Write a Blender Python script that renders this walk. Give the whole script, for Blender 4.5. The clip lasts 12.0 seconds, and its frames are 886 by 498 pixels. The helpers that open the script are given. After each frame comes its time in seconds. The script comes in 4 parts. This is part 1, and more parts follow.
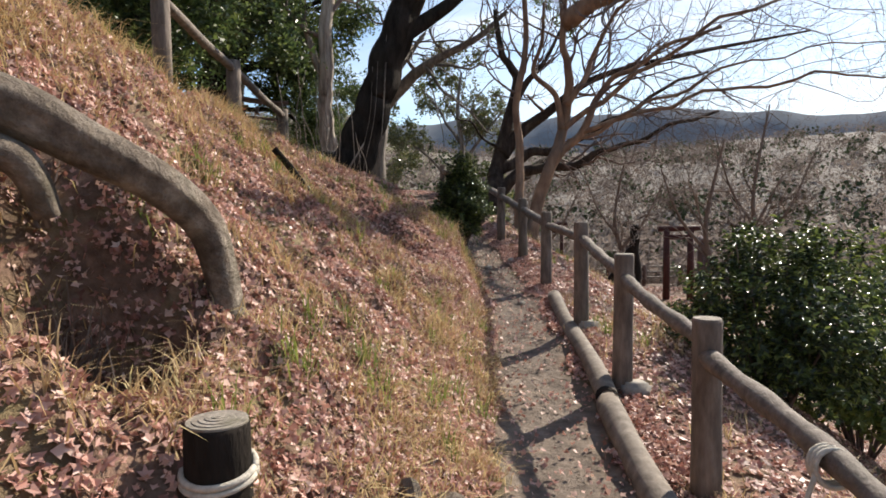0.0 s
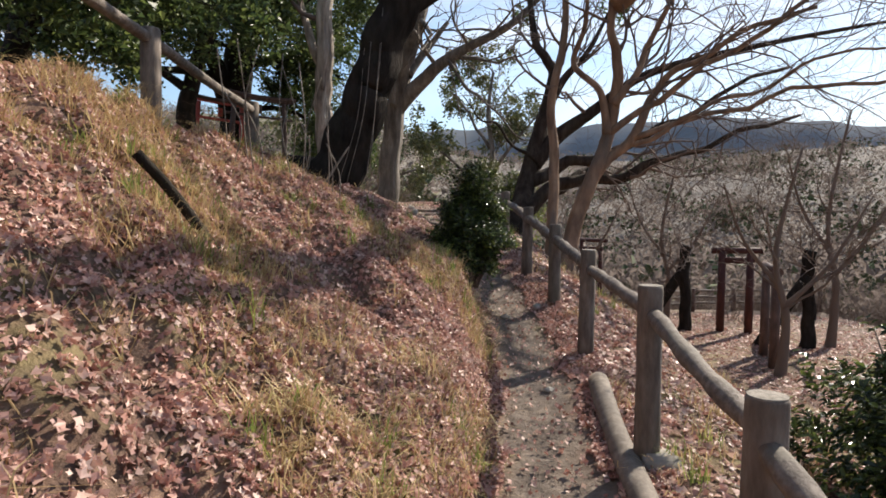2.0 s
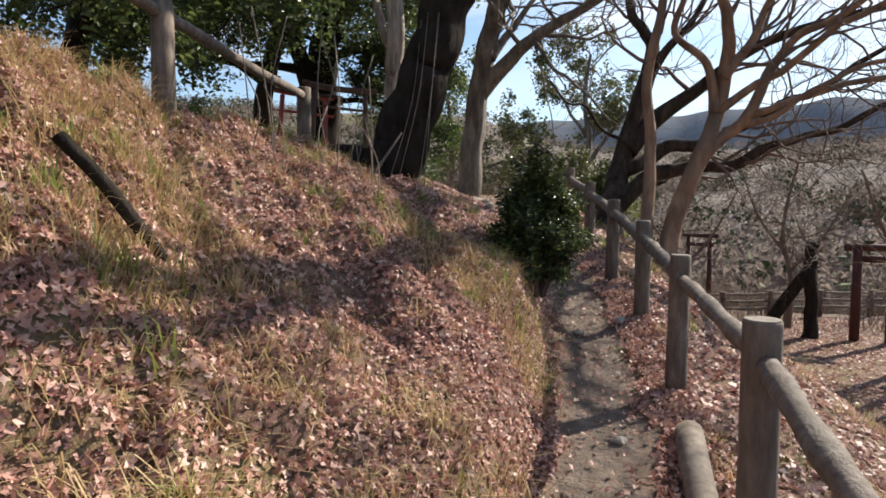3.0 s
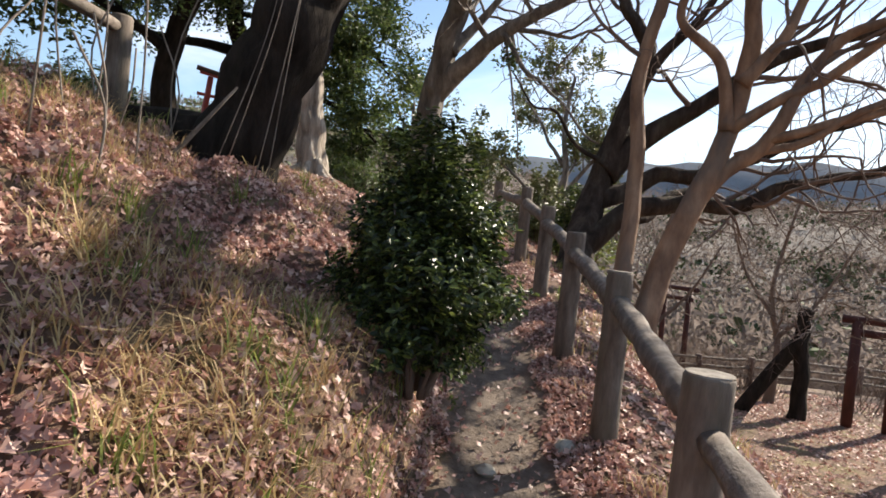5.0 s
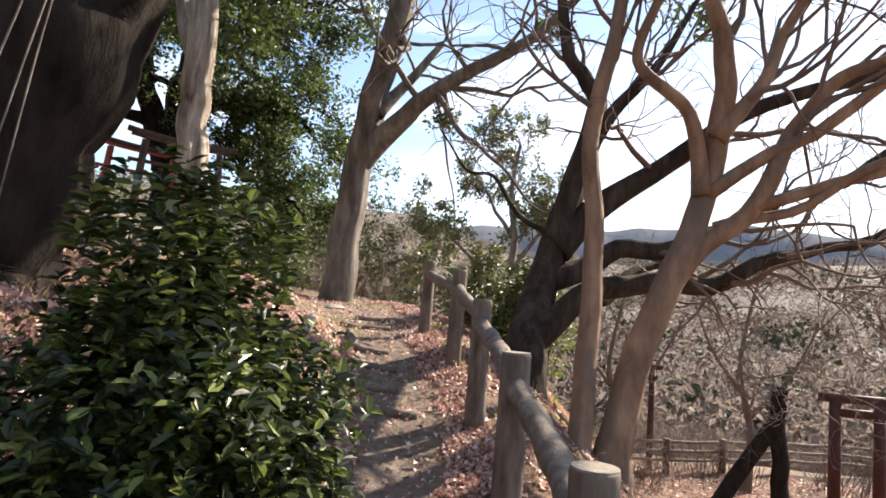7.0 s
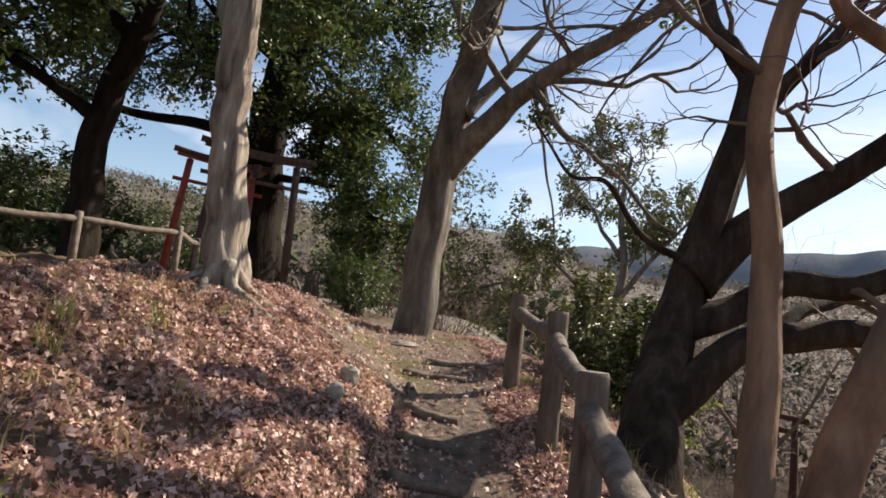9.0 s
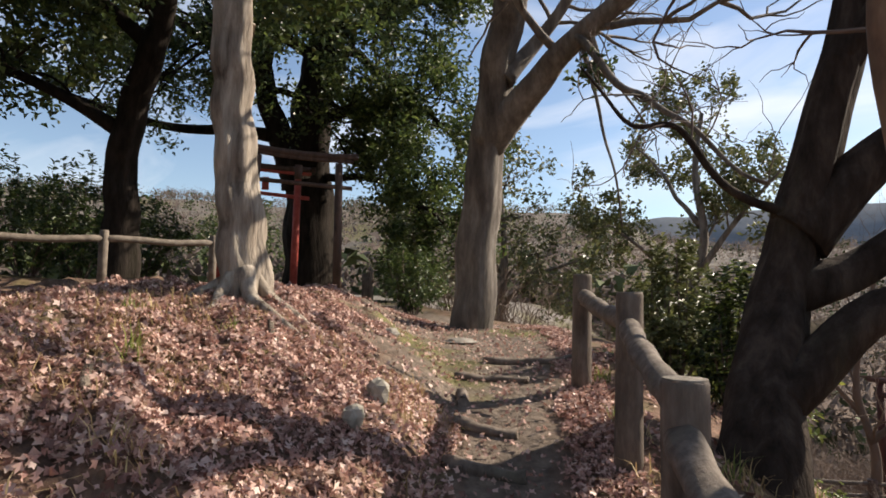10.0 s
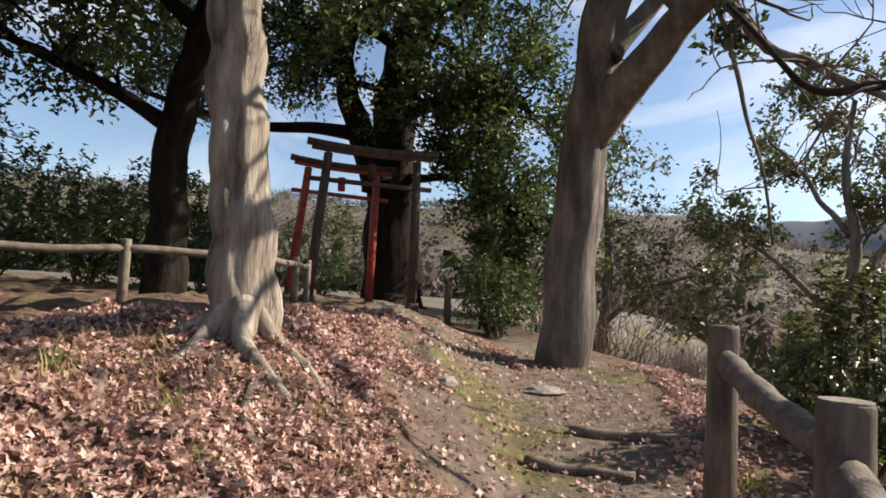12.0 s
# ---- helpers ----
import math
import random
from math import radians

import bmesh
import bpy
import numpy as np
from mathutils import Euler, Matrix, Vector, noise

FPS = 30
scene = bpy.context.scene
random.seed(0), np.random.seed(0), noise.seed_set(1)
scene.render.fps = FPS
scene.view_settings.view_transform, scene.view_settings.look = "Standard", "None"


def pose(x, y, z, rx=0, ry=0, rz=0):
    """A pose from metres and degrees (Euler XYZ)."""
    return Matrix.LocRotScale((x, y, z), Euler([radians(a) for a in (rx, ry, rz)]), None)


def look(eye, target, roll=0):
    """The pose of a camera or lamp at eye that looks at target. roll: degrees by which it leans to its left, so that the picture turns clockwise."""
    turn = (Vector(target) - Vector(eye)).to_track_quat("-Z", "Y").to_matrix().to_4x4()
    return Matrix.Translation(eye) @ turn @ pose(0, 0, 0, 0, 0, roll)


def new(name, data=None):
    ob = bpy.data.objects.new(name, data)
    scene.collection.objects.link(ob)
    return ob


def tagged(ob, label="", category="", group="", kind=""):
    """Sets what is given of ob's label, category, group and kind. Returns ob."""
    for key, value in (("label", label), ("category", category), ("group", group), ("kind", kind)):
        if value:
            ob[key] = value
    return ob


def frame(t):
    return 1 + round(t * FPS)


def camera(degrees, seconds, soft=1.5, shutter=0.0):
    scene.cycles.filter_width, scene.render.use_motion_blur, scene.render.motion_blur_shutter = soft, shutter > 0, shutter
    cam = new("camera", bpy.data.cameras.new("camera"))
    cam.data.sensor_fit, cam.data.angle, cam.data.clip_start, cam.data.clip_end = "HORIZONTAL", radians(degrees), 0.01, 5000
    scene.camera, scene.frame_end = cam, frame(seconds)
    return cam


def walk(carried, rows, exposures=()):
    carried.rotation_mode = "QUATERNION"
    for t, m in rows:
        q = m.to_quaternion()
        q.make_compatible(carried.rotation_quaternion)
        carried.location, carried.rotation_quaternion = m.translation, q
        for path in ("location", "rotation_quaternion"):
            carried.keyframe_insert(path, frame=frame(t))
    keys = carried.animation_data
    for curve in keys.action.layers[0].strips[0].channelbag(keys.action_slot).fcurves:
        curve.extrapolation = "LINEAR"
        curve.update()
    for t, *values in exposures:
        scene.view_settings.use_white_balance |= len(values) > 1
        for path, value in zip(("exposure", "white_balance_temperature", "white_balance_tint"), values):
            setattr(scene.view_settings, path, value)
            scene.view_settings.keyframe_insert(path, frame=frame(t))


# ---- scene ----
cam = camera(71.0, 12.0, 1.7)
PATH = [
    (0, (0.061, -2.636, 1.83), (0.02, -0.64, 1.701), -0.6),
    (0.5, (0.049, -1.997, 1.906), (-0.039, -0.001, 1.838), 0.3),
    (1, (0.138, -1.494, 1.903), (0.068, 0.503, 1.815), -0.4),
    (1.5, (0.288, -0.873, 1.987), (0.193, 1.124, 1.932), -0.8),
    (2, (0.364, -0.128, 2.093), (0.214, 1.863, 1.98), 0.7),
    (2.5, (0.561, 0.464, 2.104), (0.29, 2.436, 1.906), -2.0),
    (2.7, (0.606, 0.629, 2.131), (0.187, 2.577, 1.963), -1.2),
    (4.3, (0.872, 3.147, 1.996), (0.339, 5.073, 1.914), 3.0),
    (4.5, (0.817, 3.352, 2.033), (0.283, 5.279, 1.984), 4.4),
    (5, (0.858, 3.868, 2.099), (0.461, 5.827, 2.046), 5.9),
    (5.5, (0.905, 4.318, 2.214), (0.482, 6.271, 2.141), 5.5),
    (6, (0.823, 4.736, 2.324), (0.549, 6.718, 2.341), 6.0),
    (6.5, (0.927, 5.18, 2.354), (0.671, 7.158, 2.501), 4.6),
    (8.3, (0.901, 6.713, 2.54), (0.382, 8.634, 2.74), 3.1),
    (8.5, (0.882, 6.899, 2.529), (0.26, 8.793, 2.683), 3.3),
    (9, (0.756, 7.309, 2.651), (0.161, 9.206, 2.866), 6.2),
    (9.5, (0.725, 7.769, 2.658), (0.032, 9.63, 2.899), 4.3),
    (10, (0.704, 8.175, 2.698), (-0.1, 9.999, 2.867), 1.1),
    (10.5, (0.602, 8.633, 2.788), (-0.106, 10.502, 2.857), 0.4),
    (11, (0.62, 9.007, 2.846), (-0.131, 10.86, 2.903), -1.6),
    (11.5, (0.512, 9.268, 2.898), (-0.469, 11.008, 3.008), 0.6),
    (12, (0.279, 9.634, 2.992), (-0.816, 11.3, 3.153), 2.9),
]
walk(cam, [(t, look(eye, target, roll)) for t, eye, target, roll in PATH], [(0.0, 0.85, 6700, 11), (2.5, 0.85, 6700, 11), (4.5, 1.08, 6800, 11), (6.0, 1.42, 6950, 12), (6.5, 1.68, 7150, 15), (8.5, 0.9, 7100, 13), (9.5, 0.72, 7100, 13), (12.0, 0.76, 6950, 13)])

# ---- light ----
SUN_AZ, SUN_EL = 44.0, 35.0
world = bpy.data.worlds.new("sky")
scene.world = world
world.use_nodes = True
wn = world.node_tree
sky = wn.nodes.new("ShaderNodeTexSky")
sky.sky_type, sky.sun_disc = "NISHITA", False
sky.sun_elevation, sky.sun_rotation = radians(SUN_EL), radians(SUN_AZ)
sky.air_density, sky.dust_density, sky.ozone_density = 1.0, 0.35, 2.4
stc, smap, snoise, sramp, smix = (wn.nodes.new("ShaderNode" + k) for k in ("TexCoord", "Mapping", "TexNoise", "MapRange", "Mix"))
smap.inputs["Scale"].default_value = (1.6, 2.6, 5.0)
snoise.inputs["Scale"].default_value, snoise.inputs["Detail"].default_value, snoise.inputs["Distortion"].default_value = 1.7, 9.0, 0.7
sramp.inputs[1].default_value, sramp.inputs[2].default_value, sramp.inputs[4].default_value = 0.46, 0.74, 0.6
smix.data_type = "RGBA"
smix.inputs[7].default_value = (6.9, 7.3, 7.9, 1)
wn.links.new(stc.outputs["Generated"], smap.inputs[0])
wn.links.new(smap.outputs[0], snoise.inputs["Vector"])
wn.links.new(snoise.outputs["Fac"], sramp.inputs[0])
wn.links.new(sramp.outputs[0], smix.inputs[0])
wn.links.new(sky.outputs[0], smix.inputs[6])
wn.links.new(smix.outputs[2], wn.nodes["Background"].inputs[0])
wn.nodes["Background"].inputs[1].default_value = 0.1
sun = new("sun", bpy.data.lights.new("sun", "SUN"))
sun.data.energy, sun.data.angle, sun.data.color = 5.0, radians(0.6), (1.0, 0.93, 0.82)
SUN_DIR = Vector((math.sin(radians(SUN_AZ)) * math.cos(radians(SUN_EL)), math.cos(radians(SUN_AZ)) * math.cos(radians(SUN_EL)), math.sin(radians(SUN_EL))))
sun.matrix_world = look(SUN_DIR * 60, (0, 0, 0))

# ---- materials ----


def mat(name, cols, scale=6.0, rough=0.8, bump=0.4, bscale=None, island=0.0, objrand=0.0, trans=0.0, stretch=(1, 1, 1), detail=8.0, spec=0.3, second=None, dist=0.01, mask=None):
    """A noise-driven surface. second: (scale, low, high, colour) stains; mask: (attribute, colours, scale) where another soil shows."""
    m = bpy.data.materials.new(name)
    m.use_nodes = True
    n, l = m.node_tree.nodes, m.node_tree.links
    bsdf = n["Principled BSDF"]
    bsdf.inputs["Roughness"].default_value = rough
    bsdf.inputs["Specular IOR Level"].default_value = spec
    tc, mp = n.new("ShaderNodeTexCoord"), n.new("ShaderNodeMapping")
    mp.inputs["Scale"].default_value = stretch
    l.new(tc.outputs["Object"], mp.inputs["Vector"])

    def tex(s, d=detail):
        t = n.new("ShaderNodeTexNoise")
        t.inputs["Scale"].default_value, t.inputs["Detail"].default_value, t.inputs["Roughness"].default_value = s, d, 0.65
        l.new(mp.outputs[0], t.inputs["Vector"])
        return t.outputs["Fac"]

    def ramp(cs, fac):
        r = n.new("ShaderNodeValToRGB")
        while len(r.color_ramp.elements) < len(cs):
            r.color_ramp.elements.new(0.5)
        for e, (p, c) in zip(r.color_ramp.elements, cs):
            e.position, e.color = p, (*c, 1)
        l.new(fac, r.inputs[0])
        return r.outputs[0]

    def blend(fac, a, b):
        x = n.new("ShaderNodeMix")
        x.data_type = "RGBA"
        if isinstance(fac, float):
            x.inputs[0].default_value = fac
        else:
            l.new(fac, x.inputs[0])
        l.new(a, x.inputs[6])
        if isinstance(b, tuple):
            x.inputs[7].default_value = (*b, 1)
        else:
            l.new(b, x.inputs[7])
        return x.outputs[2]

    fac = tex(scale)
    if island or objrand:
        src = n.new("ShaderNodeNewGeometry").outputs["Random Per Island"] if island else n.new("ShaderNodeObjectInfo").outputs["Random"]
        x = n.new("ShaderNodeMix")
        x.inputs[0].default_value = island or objrand
        l.new(fac, x.inputs[2])
        l.new(src, x.inputs[3])
        fac = x.outputs[0]
    col = ramp(cols, fac)
    if second:
        s, lo, hi, c2 = second
        mr = n.new("ShaderNodeMapRange")
        mr.inputs[1].default_value, mr.inputs[2].default_value = lo, hi
        l.new(tex(s, 4.0), mr.inputs[0])
        col = blend(mr.outputs[0], col, c2)
    if mask:
        for attr, cs, s in mask:
            a = n.new("ShaderNodeAttribute")
            a.attribute_name = attr
            col = blend(a.outputs["Fac"], col, ramp(cs, tex(s)))
    l.new(col, bsdf.inputs["Base Color"])
    if bump:
        b = n.new("ShaderNodeBump")
        b.inputs["Strength"].default_value, b.inputs["Distance"].default_value = bump, dist
        l.new(tex(bscale or scale * 3), b.inputs["Height"])
        l.new(b.outputs[0], bsdf.inputs["Normal"])
    if trans:
        tr, ms = n.new("ShaderNodeBsdfTranslucent"), n.new("ShaderNodeMixShader")
        ms.inputs[0].default_value = trans
        l.new(col, tr.inputs["Color"])
        l.new(bsdf.outputs[0], ms.inputs[1])
        l.new(tr.outputs[0], ms.inputs[2])
        l.new(ms.outputs[0], n["Material Output"].inputs[0])
    return m


M_GROUND = mat("leafy_soil", [(0.25, (0.055, 0.035, 0.025)), (0.45, (0.13, 0.08, 0.056)), (0.6, (0.22, 0.135, 0.095)), (0.8, (0.34, 0.23, 0.15))], 9, 0.95, 0.9, 26, second=(1.3, 0.5, 0.75, (0.2, 0.17, 0.07)), dist=0.03,
               mask=[("bare", [(0.3, (0.085, 0.065, 0.05)), (0.55, (0.18, 0.14, 0.108)), (0.75, (0.28, 0.225, 0.178))], 10), ("wild", [(0.3, (0.1, 0.085, 0.07)), (0.7, (0.2, 0.175, 0.15))], 0.3), ("moss", [(0.35, (0.09, 0.075, 0.04)), (0.65, (0.17, 0.16, 0.055))], 5)])
M_LITTER = mat("fallen_leaves", [(0.0, (0.055, 0.028, 0.022)), (0.18, (0.18, 0.08, 0.06)), (0.38, (0.37, 0.175, 0.135)), (0.56, (0.52, 0.29, 0.23)), (0.76, (0.64, 0.43, 0.34)), (0.9, (0.73, 0.56, 0.45)), (1.0, (0.47, 0.16, 0.135))], 0.9, 0.5, 0, island=0.68, trans=0.25, spec=0.5, second=(1.5, 0.53, 0.66, (0.55, 0.31, 0.245)))
M_PINK = mat("pale_fallen_leaves", [(0.0, (0.05, 0.029, 0.023)), (0.18, (0.18, 0.092, 0.072)), (0.38, (0.38, 0.205, 0.167)), (0.56, (0.56, 0.345, 0.285)), (0.76, (0.7, 0.49, 0.41)), (0.92, (0.79, 0.63, 0.53)), (1.0, (0.5, 0.19, 0.165))], 0.9, 0.5, 0, island=0.72, trans=0.25, spec=0.5, second=(1.8, 0.58, 0.74, (0.38, 0.25, 0.18)))
M_DRY = mat("dry_grass", [(0.0, (0.26, 0.16, 0.08)), (0.4, (0.46, 0.32, 0.16)), (0.75, (0.62, 0.48, 0.26)), (1.0, (0.36, 0.35, 0.12))], 0.5, 0.6, 0, island=0.75, trans=0.35)
M_GRASS = mat("green_grass", [(0.0, (0.09, 0.13, 0.035)), (0.5, (0.2, 0.25, 0.06)), (1.0, (0.4, 0.4, 0.12))], 0.7, 0.55, 0, island=0.7, trans=0.4)
M_LOG = mat("weathered_log", [(0.3, (0.075, 0.058, 0.045)), (0.5, (0.15, 0.118, 0.094)), (0.7, (0.24, 0.198, 0.162))], 14, 0.85, 0.7, 40, stretch=(1, 1, 0.25), second=(3, 0.55, 0.8, (0.13, 0.12, 0.085)))
M_LOGTOP = mat("cut_log_end", [(0.3, (0.15, 0.125, 0.1)), (0.6, (0.33, 0.29, 0.24))], 30, 0.9, 0.6, second=(7, 0.5, 0.7, (0.14, 0.125, 0.09)))
M_RAIL = mat("weathered_rail", [(0.3, (0.08, 0.062, 0.05)), (0.5, (0.16, 0.128, 0.104)), (0.7, (0.27, 0.225, 0.185))], 16, 0.8, 0.8, 50, second=(5, 0.5, 0.75, (0.15, 0.13, 0.1)))
M_KERB = mat("log_edging", [(0.3, (0.1, 0.08, 0.062)), (0.55, (0.2, 0.165, 0.132)), (0.75, (0.31, 0.265, 0.215))], 10, 0.8, 0.5, 40)
M_CONC = mat("old_concrete", [(0.3, (0.2, 0.18, 0.15)), (0.7, (0.34, 0.31, 0.27))], 12, 0.9, 0.5)
M_ROPE = mat("rope", [(0.3, (0.4, 0.36, 0.29)), (0.7, (0.62, 0.57, 0.48))], 60, 0.9, 0.6)
M_BARK = mat("dark_bark", [(0.3, (0.011, 0.009, 0.007)), (0.5, (0.026, 0.021, 0.017)), (0.72, (0.045, 0.036, 0.03))], 7, 0.95, 1.0, 16, stretch=(1, 1, 0.3), second=(2.2, 0.55, 0.8, (0.04, 0.037, 0.025)), dist=0.03, spec=0.08)
M_TWISTED = mat("brown_bark", [(0.3, (0.018, 0.014, 0.011)), (0.5, (0.046, 0.035, 0.028)), (0.72, (0.1, 0.079, 0.063))], 7, 0.95, 1.0, 16, stretch=(1, 1, 0.3), second=(2.2, 0.55, 0.8, (0.065, 0.06, 0.04)), dist=0.03, spec=0.1)
M_PALE = mat("pale_bark", [(0.3, (0.09, 0.07, 0.053)), (0.46, (0.29, 0.24, 0.19)), (0.66, (0.55, 0.48, 0.39))], 8, 0.85, 1.0, 15, stretch=(1, 1, 0.13), dist=0.05)
M_GREY = mat("grey_bark", [(0.3, (0.065, 0.054, 0.045)), (0.5, (0.15, 0.127, 0.105)), (0.7, (0.29, 0.255, 0.215))], 6, 0.9, 1.0, 14, stretch=(1, 1, 0.25), dist=0.03)
M_MAPLE = mat("orange_brown_bark", [(0.28, (0.1, 0.058, 0.039)), (0.5, (0.225, 0.14, 0.09)), (0.72, (0.36, 0.24, 0.158))], 5, 0.8, 0.7, 18, stretch=(1, 1, 0.35), second=(2.0, 0.5, 0.72, (0.12, 0.1, 0.085)), dist=0.02)
M_TWIG = mat("twig_bark", [(0.3, (0.09, 0.065, 0.055)), (0.7, (0.21, 0.16, 0.135))], 3, 0.85, 0)
M_HOLLY = mat("glossy_leaves", [(0.0, (0.012, 0.019, 0.008)), (0.42, (0.028, 0.043, 0.014)), (0.7, (0.09, 0.125, 0.034)), (1.0, (0.32, 0.37, 0.09))], 2.0, 0.33, 0, island=0.75, trans=0.36, spec=0.45)
M_CAMPHOR = mat("evergreen_leaves", [(0.0, (0.022, 0.04, 0.016)), (0.45, (0.058, 0.09, 0.03)), (0.78, (0.13, 0.17, 0.048)), (1.0, (0.3, 0.33, 0.1))], 1.2, 0.4, 0, island=0.7, trans=0.42, spec=0.5)
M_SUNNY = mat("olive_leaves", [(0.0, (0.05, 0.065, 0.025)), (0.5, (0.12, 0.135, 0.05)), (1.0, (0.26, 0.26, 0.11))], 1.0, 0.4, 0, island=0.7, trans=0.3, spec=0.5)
M_YELLOW = mat("yellow_green_leaves", [(0.0, (0.06, 0.09, 0.025)), (0.5, (0.15, 0.19, 0.045)), (1.0, (0.34, 0.36, 0.09))], 1.0, 0.4, 0, island=0.7, trans=0.3, spec=0.5)
M_BRUSH = mat("grey_brush", [(0.0, (0.11, 0.08, 0.066)), (0.45, (0.19, 0.145, 0.12)), (0.8, (0.27, 0.215, 0.178)), (1.0, (0.2, 0.19, 0.11))], 0.3, 0.85, 0, spec=0.05, island=0.6, trans=0.4)
M_RED = mat("faded_red_paint", [(0.3, (0.36, 0.06, 0.045)), (0.55, (0.52, 0.1, 0.075)), (0.75, (0.6, 0.18, 0.14))], 6, 0.6, 0.4, 30, second=(4, 0.6, 0.78, (0.2, 0.13, 0.1)))
M_DARKWOOD = mat("dark_stained_wood", [(0.3, (0.055, 0.035, 0.028)), (0.7, (0.16, 0.1, 0.08))], 9, 0.7, 0.5, 30, stretch=(1, 1, 0.3))
M_REDWOOD = mat("dull_red_paint", [(0.3, (0.045, 0.017, 0.014)), (0.7, (0.1, 0.036, 0.029))], 7, 0.7, 0.4, 30, stretch=(1, 1, 0.3))
M_STONE = mat("pale_stone", [(0.3, (0.22, 0.2, 0.16)), (0.7, (0.48, 0.44, 0.37))], 10, 0.9, 0.8, 25)
M_ROOT = mat("bleached_root", [(0.3, (0.06, 0.045, 0.034)), (0.5, (0.19, 0.15, 0.115)), (0.72, (0.4, 0.34, 0.27))], 8, 0.9, 1.0, 24, dist=0.04, second=(3.0, 0.52, 0.7, (0.12, 0.1, 0.07)))
M_WOODS = mat("bare_woods", [(0.0, (0.14, 0.112, 0.097)), (0.5, (0.2, 0.163, 0.142)), (0.8, (0.25, 0.205, 0.175)), (1.0, (0.2, 0.19, 0.13))], 0.05, 0.9, 0, spec=0.05, island=0.35, trans=0.5)
M_EVERWOODS = mat("evergreen_woods", [(0.0, (0.03, 0.045, 0.02)), (1.0, (0.11, 0.13, 0.05))], 0.1, 0.8, 0, island=0.8)
# blue-grey base colour stands in for the valley haze
M_HAZE_HILL = mat("haze_tinted_hill", [(0.3, (0.13, 0.145, 0.16)), (0.7, (0.2, 0.215, 0.235))], 0.02, 1.0, 0)

# ---- mesh helpers ----


class Geo:
    """Points and faces gathered as arrays, made into one mesh at the end."""

    def __init__(self):
        self.v, self.f, self.n = [], [], 0

    def add(self, v, f):
        self.v.append(np.asarray(v, float))
        self.f.extend([tuple(int(i) + self.n for i in q) for q in f])
        self.n += len(v)

    def bulk(self, v, k):
        """Many alike pieces: v is (pieces, points, 3); k lists the faces of one."""
        m, p = v.shape[:2]
        base = self.n + np.arange(m)[:, None] * p
        for q in k:
            self.f.extend(map(tuple, (base + np.array(q)).tolist()))
        self.v.append(v.reshape(-1, 3))
        self.n += m * p

    def tube(self, pts, radii, sides=8, rough=0.0, cap=True, rnd=random):
        pts = np.asarray(pts, float)
        radii = np.broadcast_to(np.asarray(radii, float), (len(pts),))
        tan = np.gradient(pts, axis=0)
        tan /= np.linalg.norm(tan, axis=1)[:, None] + 1e-9
        ref = np.array((0.13, 0.31, 1.0)) if abs(tan[0][2]) < 0.85 else np.array((1.0, 0.2, 0.1))
        a = np.arange(sides) * 2 * math.pi / sides
        ring = []
        u = np.cross(tan[0], ref)
        ph = rnd.random() * 6
        for i in range(len(pts)):
            u = u - tan[i] * (u @ tan[i])
            u /= np.linalg.norm(u) + 1e-9
            w = np.cross(tan[i], u)
            rr = radii[i] * (1 + rough * (np.sin(a * 3 + ph + i * 0.07) * 0.45 + np.sin(a * 5 + ph * 2 - i * 0.09) * 0.35 + np.sin(a * 8 + ph * 3 + i * 0.05) * 0.3 + np.sin(a * 2 + i * 0.31) * 0.15))
            ring.append(pts[i] + rr[:, None] * (np.cos(a)[:, None] * u + np.sin(a)[:, None] * w))
        f = []
        for i in range(len(pts) - 1):
            for j in range(sides):
                k = (j + 1) % sides
                f.append((i * sides + j, i * sides + k, (i + 1) * sides + k, (i + 1) * sides + j))
        if cap:
            f += [tuple(range(sides))[::-1], tuple((len(pts) - 1) * sides + j for j in range(sides))]
        self.add(np.concatenate(ring), f)

    def box(self, c, s, rz=0.0, bevel=0.0):
        bm = bmesh.new()
        bmesh.ops.create_cube(bm, size=1)
        bmesh.ops.scale(bm, vec=s, verts=bm.verts)
        if bevel:
            bmesh.ops.bevel(bm, geom=bm.edges[:], offset=bevel, segments=2, affect="EDGES")
        bmesh.ops.rotate(bm, matrix=Matrix.Rotation(rz, 3, "Z"), verts=bm.verts)
        bm.verts.index_update()
        self.add([v.co + Vector(c) for v in bm.verts], [[v.index for v in q.verts] for q in bm.faces])
        bm.free()

    def mesh(self, name, material, smooth=True):
        me = bpy.data.meshes.new(name)
        me.from_pydata(np.concatenate(self.v).tolist(), [], self.f)
        me.materials.append(material)
        if smooth:
            me.polygons.foreach_set("use_smooth", [len(q) < 5 for q in self.f])
        return me


def part(name, geo, material, parent=None, label="", smooth=True):
    ob = new(name, geo.mesh(name, material, smooth))
    if parent is not None:
        ob.parent = parent
        if parent.parent is None:
            ob.matrix_parent_inverse = Matrix.Translation(-parent.location)
    return tagged(ob, label) if label else ob


def thing(name, base, label, category, group="", kind=""):
    ob = new(name)
    ob.location = base
    ob.empty_display_size = 0.2
    return tagged(ob, label, category, group, kind)


def spline(pts, per=6):
    """A smooth line through the points."""
    p = np.asarray(pts, float)
    q = np.concatenate([[2 * p[0] - p[1]], p, [2 * p[-1] - p[-2]]])
    out = []
    for i in range(1, len(q) - 2):
        for t in np.arange(per) / per:
            a, b, c, d = q[i - 1:i + 3]
            out.append(0.5 * (2 * b + (c - a) * t + (2 * a - 5 * b + 4 * c - d) * t * t + (3 * b - a - 3 * c + d) * t ** 3))
    out.append(p[-1])
    return np.array(out)


